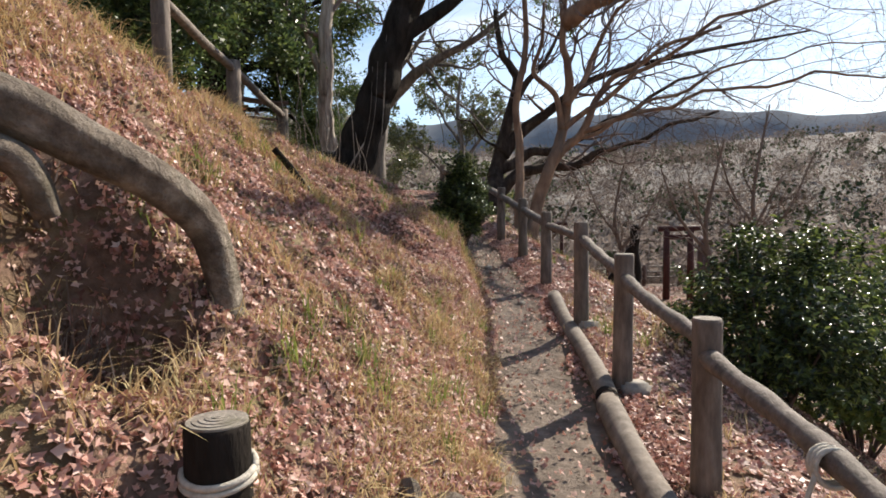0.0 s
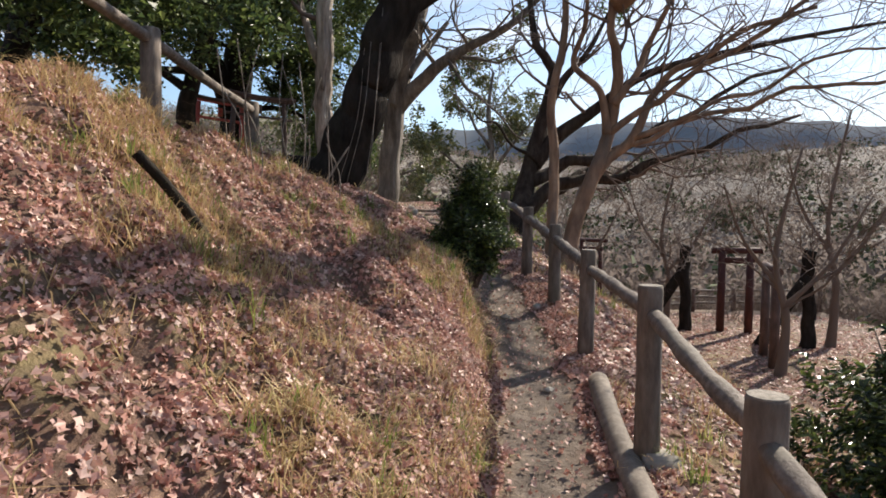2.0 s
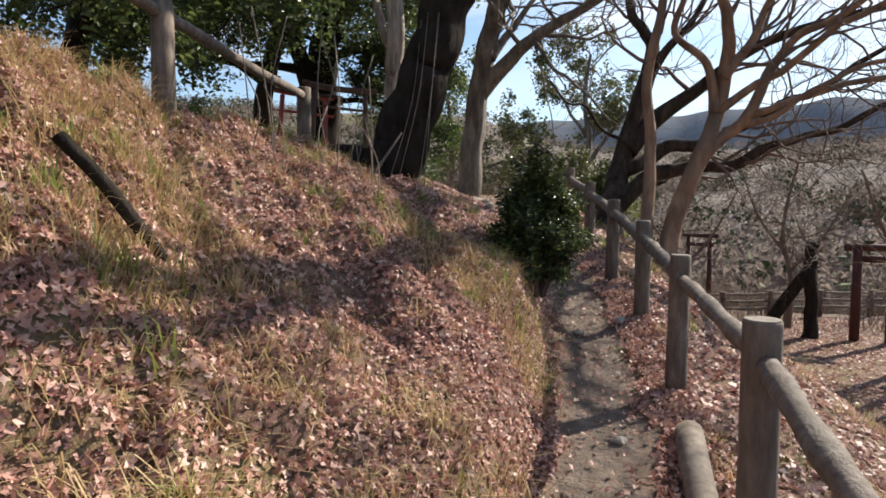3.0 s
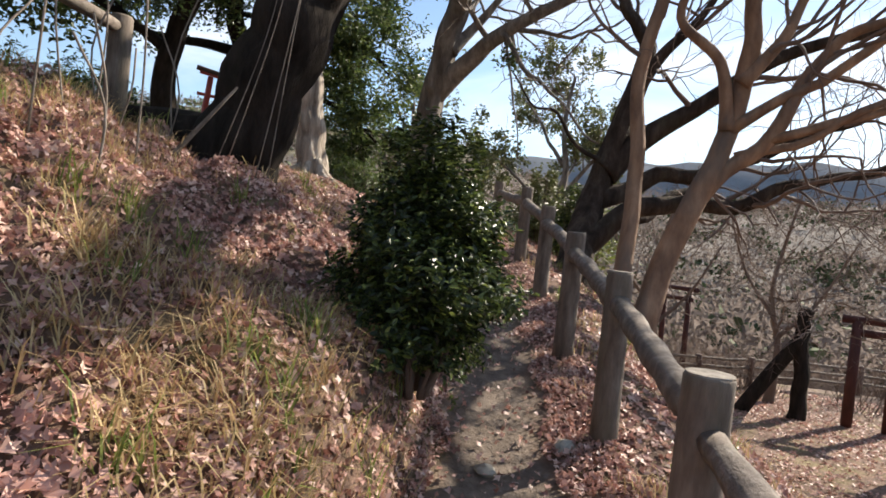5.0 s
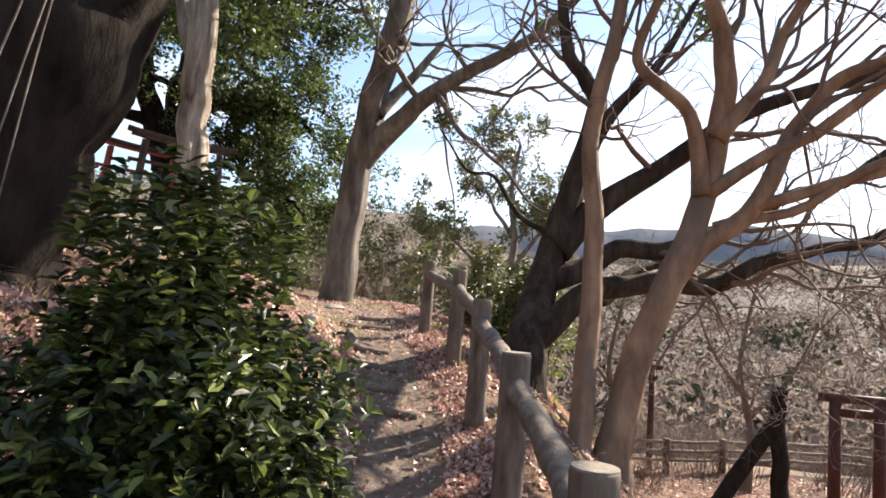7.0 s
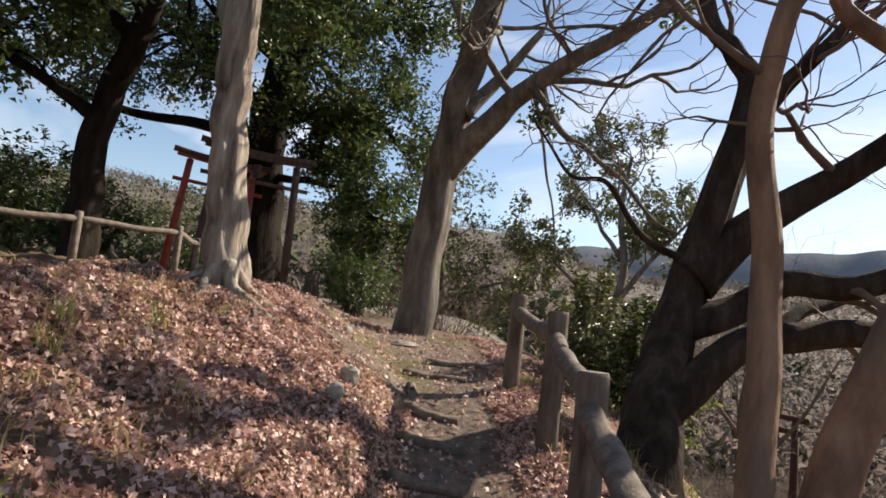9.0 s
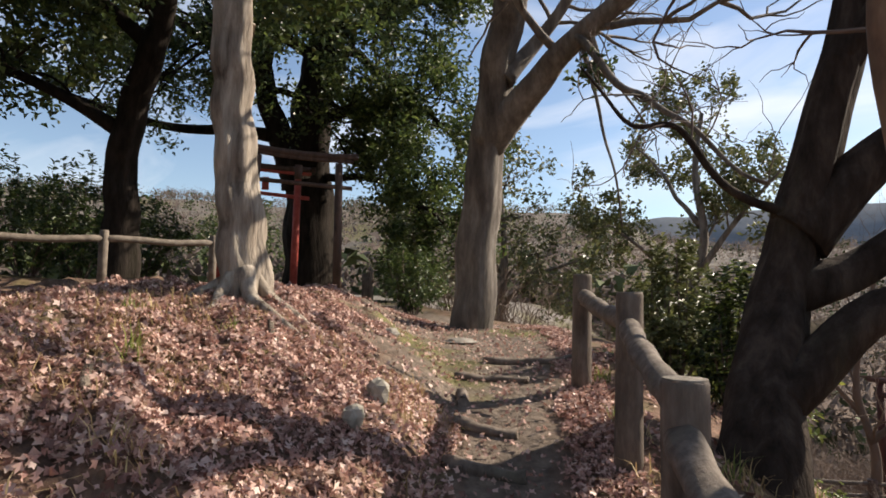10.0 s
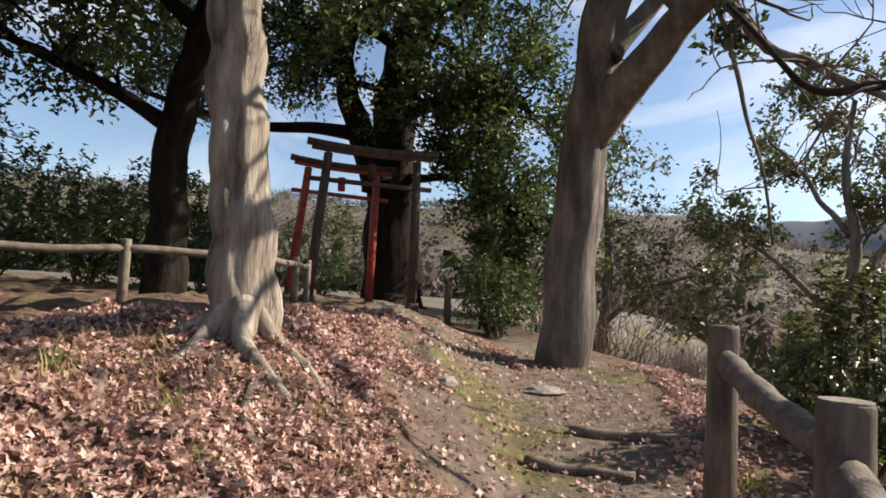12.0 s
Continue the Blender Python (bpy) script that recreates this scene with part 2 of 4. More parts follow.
def leaves(geo, centres, size, rs, normals=None, tilt=0.6, narrow=0.5):
    """Folded leaves of two triangles, at the centres, facing about along the normals."""
    m = len(centres)
    nrm = rs.normal(size=(m, 3)) if normals is None else normals + rs.normal(size=(m, 3)) * tilt
    nrm /= np.linalg.norm(nrm, axis=1)[:, None] + 1e-9
    ax = np.cross(nrm, rs.normal(size=(m, 3)))
    ax /= np.linalg.norm(ax, axis=1)[:, None] + 1e-9
    side = np.cross(nrm, ax)
    s = (size * (0.6 + 0.8 * rs.random(m)))[:, None]
    fold = (0.1 + 0.35 * rs.random(m))[:, None] * s * nrm
    v = np.stack([centres - ax * s * 0.5, centres + side * s * narrow * 0.5 + fold, centres + ax * s * 0.5, centres - side * s * narrow * 0.5 + fold], 1)
    geo.bulk(v, [(0, 1, 2), (0, 2, 3)])


def ovate(geo, centres, size, rs, normals, axes, narrow=0.46):
    """Pointed oval leaves, folded a little along the midrib, that point along the axes."""
    m = len(centres)
    nrm = normals / (np.linalg.norm(normals, axis=1)[:, None] + 1e-9)
    side = np.cross(nrm, axes)
    side /= np.linalg.norm(side, axis=1)[:, None] + 1e-9
    ax = np.cross(side, nrm)
    s = (size * (0.65 + 0.7 * rs.random(m)))[:, None]
    fold = (0.04 + 0.12 * rs.random(m))[:, None] * s * nrm
    droop = -(0.1 * rs.random(m))[:, None] * s * nrm
    pt = lambda u, v, k: centres + ax * s * u + side * s * narrow * v + fold * k
    v = np.stack([centres, pt(0.3, 0.46, 1), pt(0.68, 0.4, 1), pt(1.0, 0, 0) + droop, pt(0.68, -0.4, 1), pt(0.3, -0.46, 1)], 1)
    geo.bulk(v, [(0, 1, 2, 3), (0, 3, 4, 5)])


def lobed(geo, centres, size, rs, normals, tilt):
    """Three-lobed fallen leaves, curled up at the sides."""
    m = len(centres)
    nrm = normals + rs.normal(size=(m, 3)) * tilt
    nrm /= np.linalg.norm(nrm, axis=1)[:, None]
    ax = np.cross(nrm, rs.normal(size=(m, 3)))
    ax /= np.linalg.norm(ax, axis=1)[:, None] + 1e-9
    side = np.cross(nrm, ax)
    s = (size * (0.55 + 0.9 * rs.random(m)))[:, None]
    curl = (rs.random(m) * 0.5 - 0.1)[:, None] * s * nrm
    pt = lambda u, v, k: centres + side * s * u + ax * s * v + curl * k
    v = np.stack([pt(0, -0.5, 0), pt(-0.52, 0.08, 1), pt(-0.17, 0.12, 0.3), pt(0, 0.55, 0.6), pt(0.17, 0.12, 0.3), pt(0.52, 0.08, 1)], 1)
    geo.bulk(v, [(0, 2, 1), (0, 3, 2), (0, 4, 3), (0, 5, 4)])


def blades(geo, roots, height_, rs, lean=0.5, width=0.006):
    """Bent blades of grass."""
    m = len(roots)
    h = (height_ * (0.5 + rs.random(m)))[:, None]
    a = rs.random(m) * 2 * math.pi
    d = np.stack([np.cos(a), np.sin(a), np.zeros(m)], 1)
    s = np.stack([-np.sin(a), np.cos(a), np.zeros(m)], 1) * width
    up = np.array((0, 0, 1.0))
    le = (lean * (0.3 + rs.random(m)))[:, None]
    mid = roots + h * 0.55 * up + d * h * le * 0.35
    tip = roots + h * (1 - 0.35 * le) * up + d * h * le
    v = np.stack([roots - s, roots + s, mid - s * 0.7, mid + s * 0.7, tip], 1)
    geo.bulk(v, [(0, 1, 3, 2), (2, 3, 4)])


def grow(geo, p, d, length, r, depth, rnd, up=0.15, spread=0.7, kids=3, sides=5, tips=None, wob=0.25, flat=1.0):
    """A twig that wanders and forks."""
    n = 5
    pts, dd = [np.array(p, float)], np.array(d, float)
    for i in range(n):
        dd = dd + np.array([rnd.gauss(0, wob), rnd.gauss(0, wob), rnd.gauss(0, wob * flat) + up * 0.3])
        dd /= np.linalg.norm(dd)
        pts.append(pts[-1] + dd * length / n)
    geo.tube(pts, np.linspace(r, r * 0.45, n + 1), sides, cap=False, rnd=rnd)
    if depth == 0:
        if tips is not None:
            tips.extend(pts[2:])
        return
    for k in range(kids):
        i = rnd.choice([2, 3, 4, 5]) if k else 5
        t = pts[i] - pts[i - 1]
        t /= np.linalg.norm(t)
        b = t + np.array([rnd.gauss(0, spread), rnd.gauss(0, spread), rnd.gauss(0, spread * flat)])
        grow(geo, pts[i], b / np.linalg.norm(b), length * rnd.uniform(0.55, 0.85), max(r * 0.5, 0.0025), depth - 1, rnd, up, spread, kids, max(3, sides - 1), tips, wob, flat)


def bole(geo, pts, r0, r1, sides=14, rough=0.12, flare=0.0, per=7, rnd=random, wander=0.0):
    """A trunk or a limb along a smooth line, with a flared foot; returns its line."""
    line = spline(pts, per)
    t = np.linspace(0, 1, len(line))
    rad = r0 + (r1 - r0) * t + flare * np.exp(-t * 14)
    line = line + np.array([[math.sin(i * 0.9), math.cos(i * 1.3), 0] for i in range(len(line))]) * r1 * 0.12
    if wander:
        a, b, c = (rnd.uniform(0, 6) for k in range(3))
        s = np.concatenate([[0], np.cumsum(np.linalg.norm(np.diff(line, axis=0), axis=1))])
        fade = np.minimum(1, s)[:, None] * wander
        line = line + fade * np.stack([np.sin(s * 2.1 + a), np.sin(s * 2.7 + b), np.sin(s * 3.3 + c) + 0.5 * np.sin(s * 6.1 + a)], 1)
    geo.tube(line, rad, sides, rough, rnd=rnd)
    return line, rad


def sprout(geo, line, rad, start, count, length, rnd, depth=2, up=0.2, tips=None, kids=3, spread=0.6, bias=(0, 0, 0), thick=0.4, wob=0.25):
    """Side branches along a limb."""
    for k in range(count):
        i = min(len(line) - 1, int(len(line) * (start + (1 - start) * (k + rnd.random()) / count)))
        t = line[min(i + 1, len(line) - 1)] - line[max(i - 1, 0)]
        t /= np.linalg.norm(t) + 1e-9
        b = t * 0.6 + np.array([rnd.gauss(0, 0.7), rnd.gauss(0, 0.7), rnd.gauss(0.1, 0.5)]) + np.array(bias)
        grow(geo, line[i], b / np.linalg.norm(b), length * rnd.uniform(0.6, 1.3), max(0.005, rad[i] * thick), depth, rnd, up, spread, kids, 6, tips, wob)


# ---- the lie of the land ----
STATION = [-5, 0.6, 2, 3.5, 4.5, 6, 7, 8, 9.7, 11.2, 12.5, 14, 16, 17.5, 19.5, 22, 30]
EDGE = [-0.4, 0.22, 0.33, 0.4, 0.44, 0.4, 0.3, 0.12, -0.2, -0.6, -1.0, -1.75, -2.9, -4.0, -6.2, -8.0, -14]
PATHZ = [0.05, 0.36, 0.42, 0.57, 0.66, 0.79, 0.93, 1.12, 1.41, 1.72, 2.0, 2.2, 2.38, 2.45, 2.65, 2.75, 2.8]
STEP = [0.3, 0.32, 0.4, 0.48, 0.55, 0.8, 0.75, 0.62, 0.45, 0.35, 0.16, 0.08, 0.08, 0.08, 0.05, 0.05, 0.05]
RIDGEX = [-2.6, -2.6, -2.65, -2.65, -2.55, -2.35, -2.3, -2.3, -2.45, -2.9, -3.0, -3.3, -4.4, -5.6, -7.6, -9.4, -15.5]
RIDGEZ = [3.1, 3.28, 3.18, 3.0, 2.88, 2.7, 2.64, 2.6, 2.62, 2.64, 2.76, 2.78, 2.78, 2.8, 2.85, 2.85, 2.9]
SAG = [0.08, 0.08, 0.12, 0.16, 0.2, 0.03, -0.06, -0.04, -0.08, -0.03, 0, 0, 0, 0, 0, 0, 0]
BRINK = [1.28, 1.38, 1.42, 1.42, 1.4, 1.38, 1.3, 1.14, 0.82, 0.5, 0.05, -0.3, -1.0, -2.6, -4.8, -6.5, -12.5]
BRINKZ = [0.1, 0.36, 0.42, 0.63, 0.7, 0.82, 0.95, 1.15, 1.43, 1.72, 2.0, 2.22, 2.36, 2.42, 2.6, 2.7, 2.75]


def smooth01(t):
    t = np.clip(t, 0, 1)
    return t * t * (3 - 2 * t)


def ripple(x, y, s):
    return (np.sin(x * s + 1.3 * np.sin(y * s * 0.7)) + np.sin(y * s * 1.13 + 1.7 * np.sin(x * s * 0.61 + 2)) + 0.6 * np.sin((x + y) * s * 1.9 + 1) + 0.5 * np.sin((x - y * 1.2) * s * 2.7)) / 3


def height(x, y):
    x, y = np.asarray(x, float), np.asarray(y, float)
    at = lambda col: np.interp(y, STATION, col)
    e, p, st, rx, rz, f, fz = (at(c) for c in (EDGE, PATHZ, STEP, RIDGEX, RIDGEZ, BRINK, BRINKZ))
    u = e - x
    w = 0.4
    k = np.clip((u - w) / np.maximum(e - w - rx, 0.2), 0, 1)
    bank = p + st * smooth01(u / w) * (u <= w) + (u > w) * (st + (rz - p - st) * k - at(SAG) * np.sin(math.pi * k)) + np.clip(rx - x, 0, 60) * 0.02
    bank = bank + (u > w) * np.minimum(1, (u - w) * 2) * (0.1 * ripple(x, y, 2.1) + 0.1 * ripple(x, y, 4.7) + 0.075 * ripple(x, y, 9.7) + 0.04 * ripple(x, y, 21.0)) * np.interp(y, [8, 11], [1, 0.6])
    bank = bank - 1.0 * np.exp(-(((x + 1.42) / 0.42) ** 2 + ((y + 0.36) / 0.46) ** 2) ** 2) * (u > 0)
    t = np.clip((x - e) / np.maximum(f - e, 0.2), 0, 1)
    lane = p + (fz - p) * t * t - 0.04 * np.sin(math.pi * t) + 0.012 * ripple(x, y, 7)
    d = np.clip(x - f, 0, None)
    low = -1.75 - 0.3 * np.clip(y - 26.5, 0, 30) - 0.25 * np.clip(x - 14, 0, 30)
    low = np.maximum(low, -10 + 0.6 * ripple(x, y, 0.05))
    fall = np.maximum(fz - low, 0.1)
    slope = fz - fall * smooth01(d / (fall * np.interp(y, [6, 10], [2.1, 1.35]))) + 0.04 * ripple(x, y, 3) * np.minimum(1, d)
    z = np.where(x < e, bank, np.where(x < f, lane, slope))
    r = np.hypot(x, y - 8)
    swell = np.interp(np.degrees(np.arctan2(x, y - 8)), [-180, -60, -35, -14, -10, -4, 1, 9, 13, 22, 30, 180], [1.3, 1.35, 1.38, 1.45, 1.42, 1.05, 0.9, 0.85, 0.85, 0.85, 0.85, 1.1])
    hills = smooth01((r - 70) / 420) * (58 + 16 * ripple(x, y, 0.006)) * swell + smooth01((r - 60) / 100) * 5 * ripple(x, y, 0.03)
    flat = smooth01((r - 45) / 60)
    return z * (1 - flat) + (-10) * flat + hills


def zs(x, y):
    return float(height(x, y))


def slope_normals(x, y):
    g = 0.03
    n = np.stack([-(height(x + g, y) - height(x - g, y)) / (2 * g), -(height(x, y + g) - height(x, y - g)) / (2 * g), np.ones(len(x))], 1)
    return n / np.linalg.norm(n, axis=1)[:, None]


def bare(x, y):
    """How far the tread of the path shows: 1 on its middle, 0 off it."""
    e, f = np.interp(y, STATION, EDGE), np.interp(y, STATION, BRINK)
    t = np.minimum((x - e) / 0.14, (f - 0.28 - x) / 0.2) + 0.5 * ripple(x, y, 6)
    c = np.interp(y, [12, 13.5, 14.5, 16, 17.5, 19], [-0.9, -1.6, -2.4, -4.2, -6.2, -7.6])
    brow = (1.7 - np.abs(x - c) / 0.6 + 0.6 * ripple(x, y, 4)) * smooth01((y - 11.8) / 0.8)
    return np.maximum(smooth01(t), smooth01(brow))


def axis(lo, hi, step, far):
    mid = list(np.arange(lo, hi + step / 2, step))
    out, g, v = [], step, hi
    while v < far:
        g *= 1.09
        v += g
        out.append(v)
    back, g, v = [], step, lo
    while v > -far:
        g *= 1.09
        v -= g
        back.append(v)
    return np.array(back[::-1] + mid + out)


gx, gy = axis(-3.4, 3.2, 0.06, 1500), axis(-3.4, 17.5, 0.07, 1500)
GX, GY = np.meshgrid(gx, gy)
GZ = height(GX, GY)
gme = bpy.data.meshes.new("ground")
nx, ny = len(gx), len(gy)
idx = (np.arange(ny - 1)[:, None] * nx + np.arange(nx - 1)[None, :]).ravel()
gme.from_pydata(np.stack([GX.ravel(), GY.ravel(), GZ.ravel()], 1).tolist(), [], np.stack([idx, idx + 1, idx + nx + 1, idx + nx], 1).tolist())
gme.attributes.new("bare", "FLOAT", "POINT").data.foreach_set("value", bare(GX.ravel(), GY.ravel()).astype(np.float32))
gme.attributes.new("wild", "FLOAT", "POINT").data.foreach_set("value", smooth01((np.hypot(GX, GY - 8).ravel() - 16) / 14).astype(np.float32))
gme.attributes.new("moss", "FLOAT", "POINT").data.foreach_set("value", (smooth01((GY.ravel() - 11.3) / 1.5) * smooth01(2.2 * ripple(GX, GY, 2.6).ravel() - 0.35) * (GX.ravel() < 0.3)).astype(np.float32))
gme.materials.append(M_GROUND)
gme.shade_smooth()
ground = tagged(new("ground", gme), "leaf-strewn hillside with a bare earth footpath cut along it", "ground", kind="structure")

# far ridge, the blue of the haze put into its colour
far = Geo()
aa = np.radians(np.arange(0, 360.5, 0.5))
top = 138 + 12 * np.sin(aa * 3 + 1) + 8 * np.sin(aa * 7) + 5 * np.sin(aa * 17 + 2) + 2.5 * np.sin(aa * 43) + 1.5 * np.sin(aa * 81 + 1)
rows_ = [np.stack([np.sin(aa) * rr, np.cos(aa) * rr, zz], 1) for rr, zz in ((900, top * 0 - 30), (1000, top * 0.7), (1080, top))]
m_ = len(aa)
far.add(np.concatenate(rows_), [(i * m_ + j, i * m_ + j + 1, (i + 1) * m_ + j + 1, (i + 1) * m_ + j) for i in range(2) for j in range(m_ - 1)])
tagged(part("backdrop", far, M_HAZE_HILL), "wooded ridge far across the valley, haze put into its blue-grey colour", "hills", kind="structure")

# ---- fence along the path ----
POSTS = [(1.28, -1.1), (1.33, 0.5), (1.34, 2.09), (1.32, 3.62), (1.29, 5.77), (1.15, 7.45), (0.9, 8.7), (0.61, 10.27), (0.27, 11.71), (-0.25, 13.04)]
TOPS = [1.07, 1.26, 1.47, 1.68, 1.77, 1.98, 2.2, 2.47, 2.765, 2.925]
fence = thing("log_fence", (1.3, -1.1, zs(1.3, -1.1)), "weathered log fence with one round rail beside the footpath", "fence")
rnd = random.Random(4)
for i, ((x, y), zt) in enumerate(zip(POSTS, TOPS)):
    g = Geo()
    z0 = zs(x, y) - 0.15
    lean = (rnd.uniform(-0.012, 0.012), rnd.uniform(-0.012, 0.012))
    zz = [z0, z0 + 0.3, (z0 + zt) / 2, zt - 0.03, zt - 0.008, zt]
    rr = [0.078, 0.077, 0.074, 0.073, 0.073, 0.069]
    g.tube([(x + lean[0] * (z - zt), y + lean[1] * (z - zt), z) for z in zz], rr, 20, 0.025, rnd=rnd)
    post = part("post", g, M_LOG, fence)
    g = Geo()
    g.tube([(x, y, zt - 0.003), (x, y, zt + 0.006)], [0.0685, 0.068], 20, 0.02, rnd=rnd)
    part("cut_end", g, M_LOGTOP, post, "paler sawn top")
    if i in (2, 3):
        g = Geo()
        g.box((x + 0.07, y - 0.06, zs(x, y) + 0.02), (0.2, 0.18, 0.12), 0.2, 0.02)
        part("footing", g, M_CONC, fence, "small concrete footing block")
for i in range(len(POSTS) - 1):
    (xa, ya), (xb, yb) = POSTS[i], POSTS[i + 1]
    a, b = np.array((xa, ya, TOPS[i] - 0.17)), np.array((xb, yb, TOPS[i + 1] - 0.17))
    off = np.array((0.03, 0, 0)) * (1 if i < 5 else 0.3)
    g = Geo()
    bend = 0.012
    line = [a + (b - a) * t + off * (1 - t) + np.array((bend * math.sin(t * 5 + i), 0, bend * math.sin(t * 4.2 + i * 2))) for t in np.linspace(0.01, 0.99, 14)]
    g.tube(line, [(0.047 if i < 4 else 0.058) + 0.006 * math.sin(k * 1.7 + i) for k in range(14)], 12, 0.06, rnd=rnd)
    part("rail", g, M_RAIL, fence)

rope = thing("rope_tie", (1.3, -0.6, 0.96), "pale rope looped round the fence rail", "rope")
g = Geo()
for k in range(3):
    a = np.linspace(0, 2 * math.pi, 20)
    g.tube([(1.31 + 0.062 * math.cos(t), -0.6 + k * 0.02 + 0.01 * math.sin(t), 0.955 + 0.062 * math.sin(t)) for t in a], 0.01, 6)
part("loop", g, M_ROPE, rope)
g = Geo()
g.tube(spline([(1.25, -0.6, 0.94), (1.2, -0.62, 0.81), (1.22, -0.56, 0.66), (1.15, -0.65, 0.58)]), 0.009, 6)
part("tail", g, M_ROPE, rope)

# logs laid along the edge of the tread
for a, b, r in (((1.0, -1.4, 0.26), (1.14, 1.72, 0.43), 0.085), ((1.15, 1.76, 0.44), (1.27, 4.95, 0.74), 0.08)):
    g = Geo()
    a, b = np.array(a), np.array(b)
    g.tube([a + (b - a) * t + np.array((0.02 * math.sin(t * 6), 0, 0.012 * math.sin(t * 9))) for t in np.linspace(0, 1, 16)], [r * (1 + 0.04 * math.sin(k)) for k in range(16)], 14, 0.04, rnd=rnd)
    log = tagged(part("edging_log", g, M_KERB), "pale round log laid along the footpath edge", "log", "edging logs")
    g = Geo()
    end = b if b[1] < 2 else a
    way = (b - a) / np.linalg.norm(b - a) * (-1 if b[1] < 2 else 1)
    g.tube([end + way * 0.005, end + way * 0.09], [r * 1.06, r * 1.05], 14, 0.03, rnd=rnd)
    band = part("joint_band", g, M_BARK, None, "dark band at the joint")
    band.parent = log

# bollard with rope
boll = thing("bollard", (-0.64, -0.87, 0.9), "short dark log bollard with a ringed sawn top on the bank", "bollard")
g = Geo()
g.tube([(-0.64, -0.87, z) for z in (0.75, 0.9, 1.1, 1.2, 1.215)], [0.1, 0.1, 0.096, 0.095, 0.088], 22, 0.03)
part("post", g, M_BARK, boll)
g = Geo()
for k in range(5):
    g.tube([(-0.64, -0.87, 1.21), (-0.64, -0.87, 1.2225 + 0.0025 * k)], [0.088 - k * 0.018] * 2, 24)
part("sawn_top", g, M_LOGTOP, boll, "ringed pale sawn top")
g = Geo()
for k in range(2):
    g.tube([(-0.64 + 0.104 * math.cos(t), -0.87 + 0.104 * math.sin(t), 1.06 + 0.02 * k + 0.02 * math.sin(t)) for t in np.linspace(0, 2 * math.pi, 24)], 0.011, 6)
part("rope", g, M_ROPE, boll, "twisted pale rope")

# ---- roots on the bank ----
rootarch = thing("tree_root", (-1.05, 0.2, 1.4), "thick bleached tree root arching over a hollow in the bank", "root", "bank roots")
g = Geo()
line = spline([(-2.2, -0.9, 2.35), (-1.75, -0.8, 2.3), (-1.45, -0.57, 2.2), (-1.28, -0.4, 2.08), (-1.13, -0.15, 1.94), (-1.05, 0.06, 1.78), (-1.02, 0.15, 1.6), (-0.98, 0.18, 1.3)], 7)
g.tube(line, np.linspace(0.105, 0.07, len(line)), 26, 0.13, rnd=rnd)
part("stem", g, M_ROOT, rootarch)
rootb = thing("tree_root", (-1.36, -0.5, 1.7), "short bleached root beside the hollow in the bank", "root", "bank roots")
g = Geo()
line = spline([(-2.1, -0.95, 2.1), (-1.6, -0.75, 2.08), (-1.42, -0.62, 2.03), (-1.36, -0.57, 1.95), (-1.34, -0.52, 1.82)], 6)
g.tube(line, np.linspace(0.07, 0.045, len(line)), 12, 0.16, rnd=rnd)
part("stem", g, M_ROOT, rootb)

# leaning dead stick
g = Geo()
g.tube(spline([(-1.66, 3.3, 2.42), (-1.5, 3.4, 2.2), (-1.28, 3.5, 1.85)]), [0.035] * 12 + [0.03], 8, 0.15)
tagged(part("dead_branch", g, M_BARK), "dark broken branch stuck in the leafy bank", "branch")

# ---- trees ----


def tree(name, base, label, limbs, bark, twigs=(), crown=None, seed=1, flare=0.08, sides=24, rough=0.14, group=""):
    """limbs: (name, points, r0, r1); twigs: (limb, start, count, length, depth, up, bias); crown: (material, per tip, leaf size, spread, label)."""
    rn, rs = random.Random(seed), np.random.RandomState(seed)
    top = thing(name, base, label, "tree", group)
    lines, tips, tw = [], [], Geo()
    trunk = None
    for k, (nm, pts, r0, r1) in enumerate(limbs):
        g = Geo()
        lines.append(bole(g, pts, r0, r1, sides if k == 0 else max(8, sides // 2), rough if r0 > 0.08 else 0.08, flare if k == 0 else r0 * 0.25, rnd=rn, wander=0.07 if nm == "limb" and k > 2 else 0.0))
        ob = part(nm, g, bark, top if k == 0 or trunk is None else trunk)
        trunk = trunk or ob
    for li, start, count, length, depth, up, bias, *bald in twigs:
        sprout(tw, *lines[li], start, count, length, rn, depth, up, None if bald else tips, bias=bias)
    if tw.n:
        part("twig_spray", tw, bark if crown or bark is M_BRUSH else M_TWIG, top, "fine bare twigs" if crown is None else "dark branchlets")["kind"] = "stuff"
    if crown:
        cm, per, size, sp, cl = crown
        t = np.array(tips)
        c = np.repeat(t, per, 0) + rs.normal(size=(len(t) * per, 3)) * sp
        g = Geo()
        leaves(g, c, size, rs, np.tile((0, 0, 1.0), (len(c), 1)), 0.8)
        part("crown", g, cm, top, cl, False)["kind"] = "stuff"
    return top


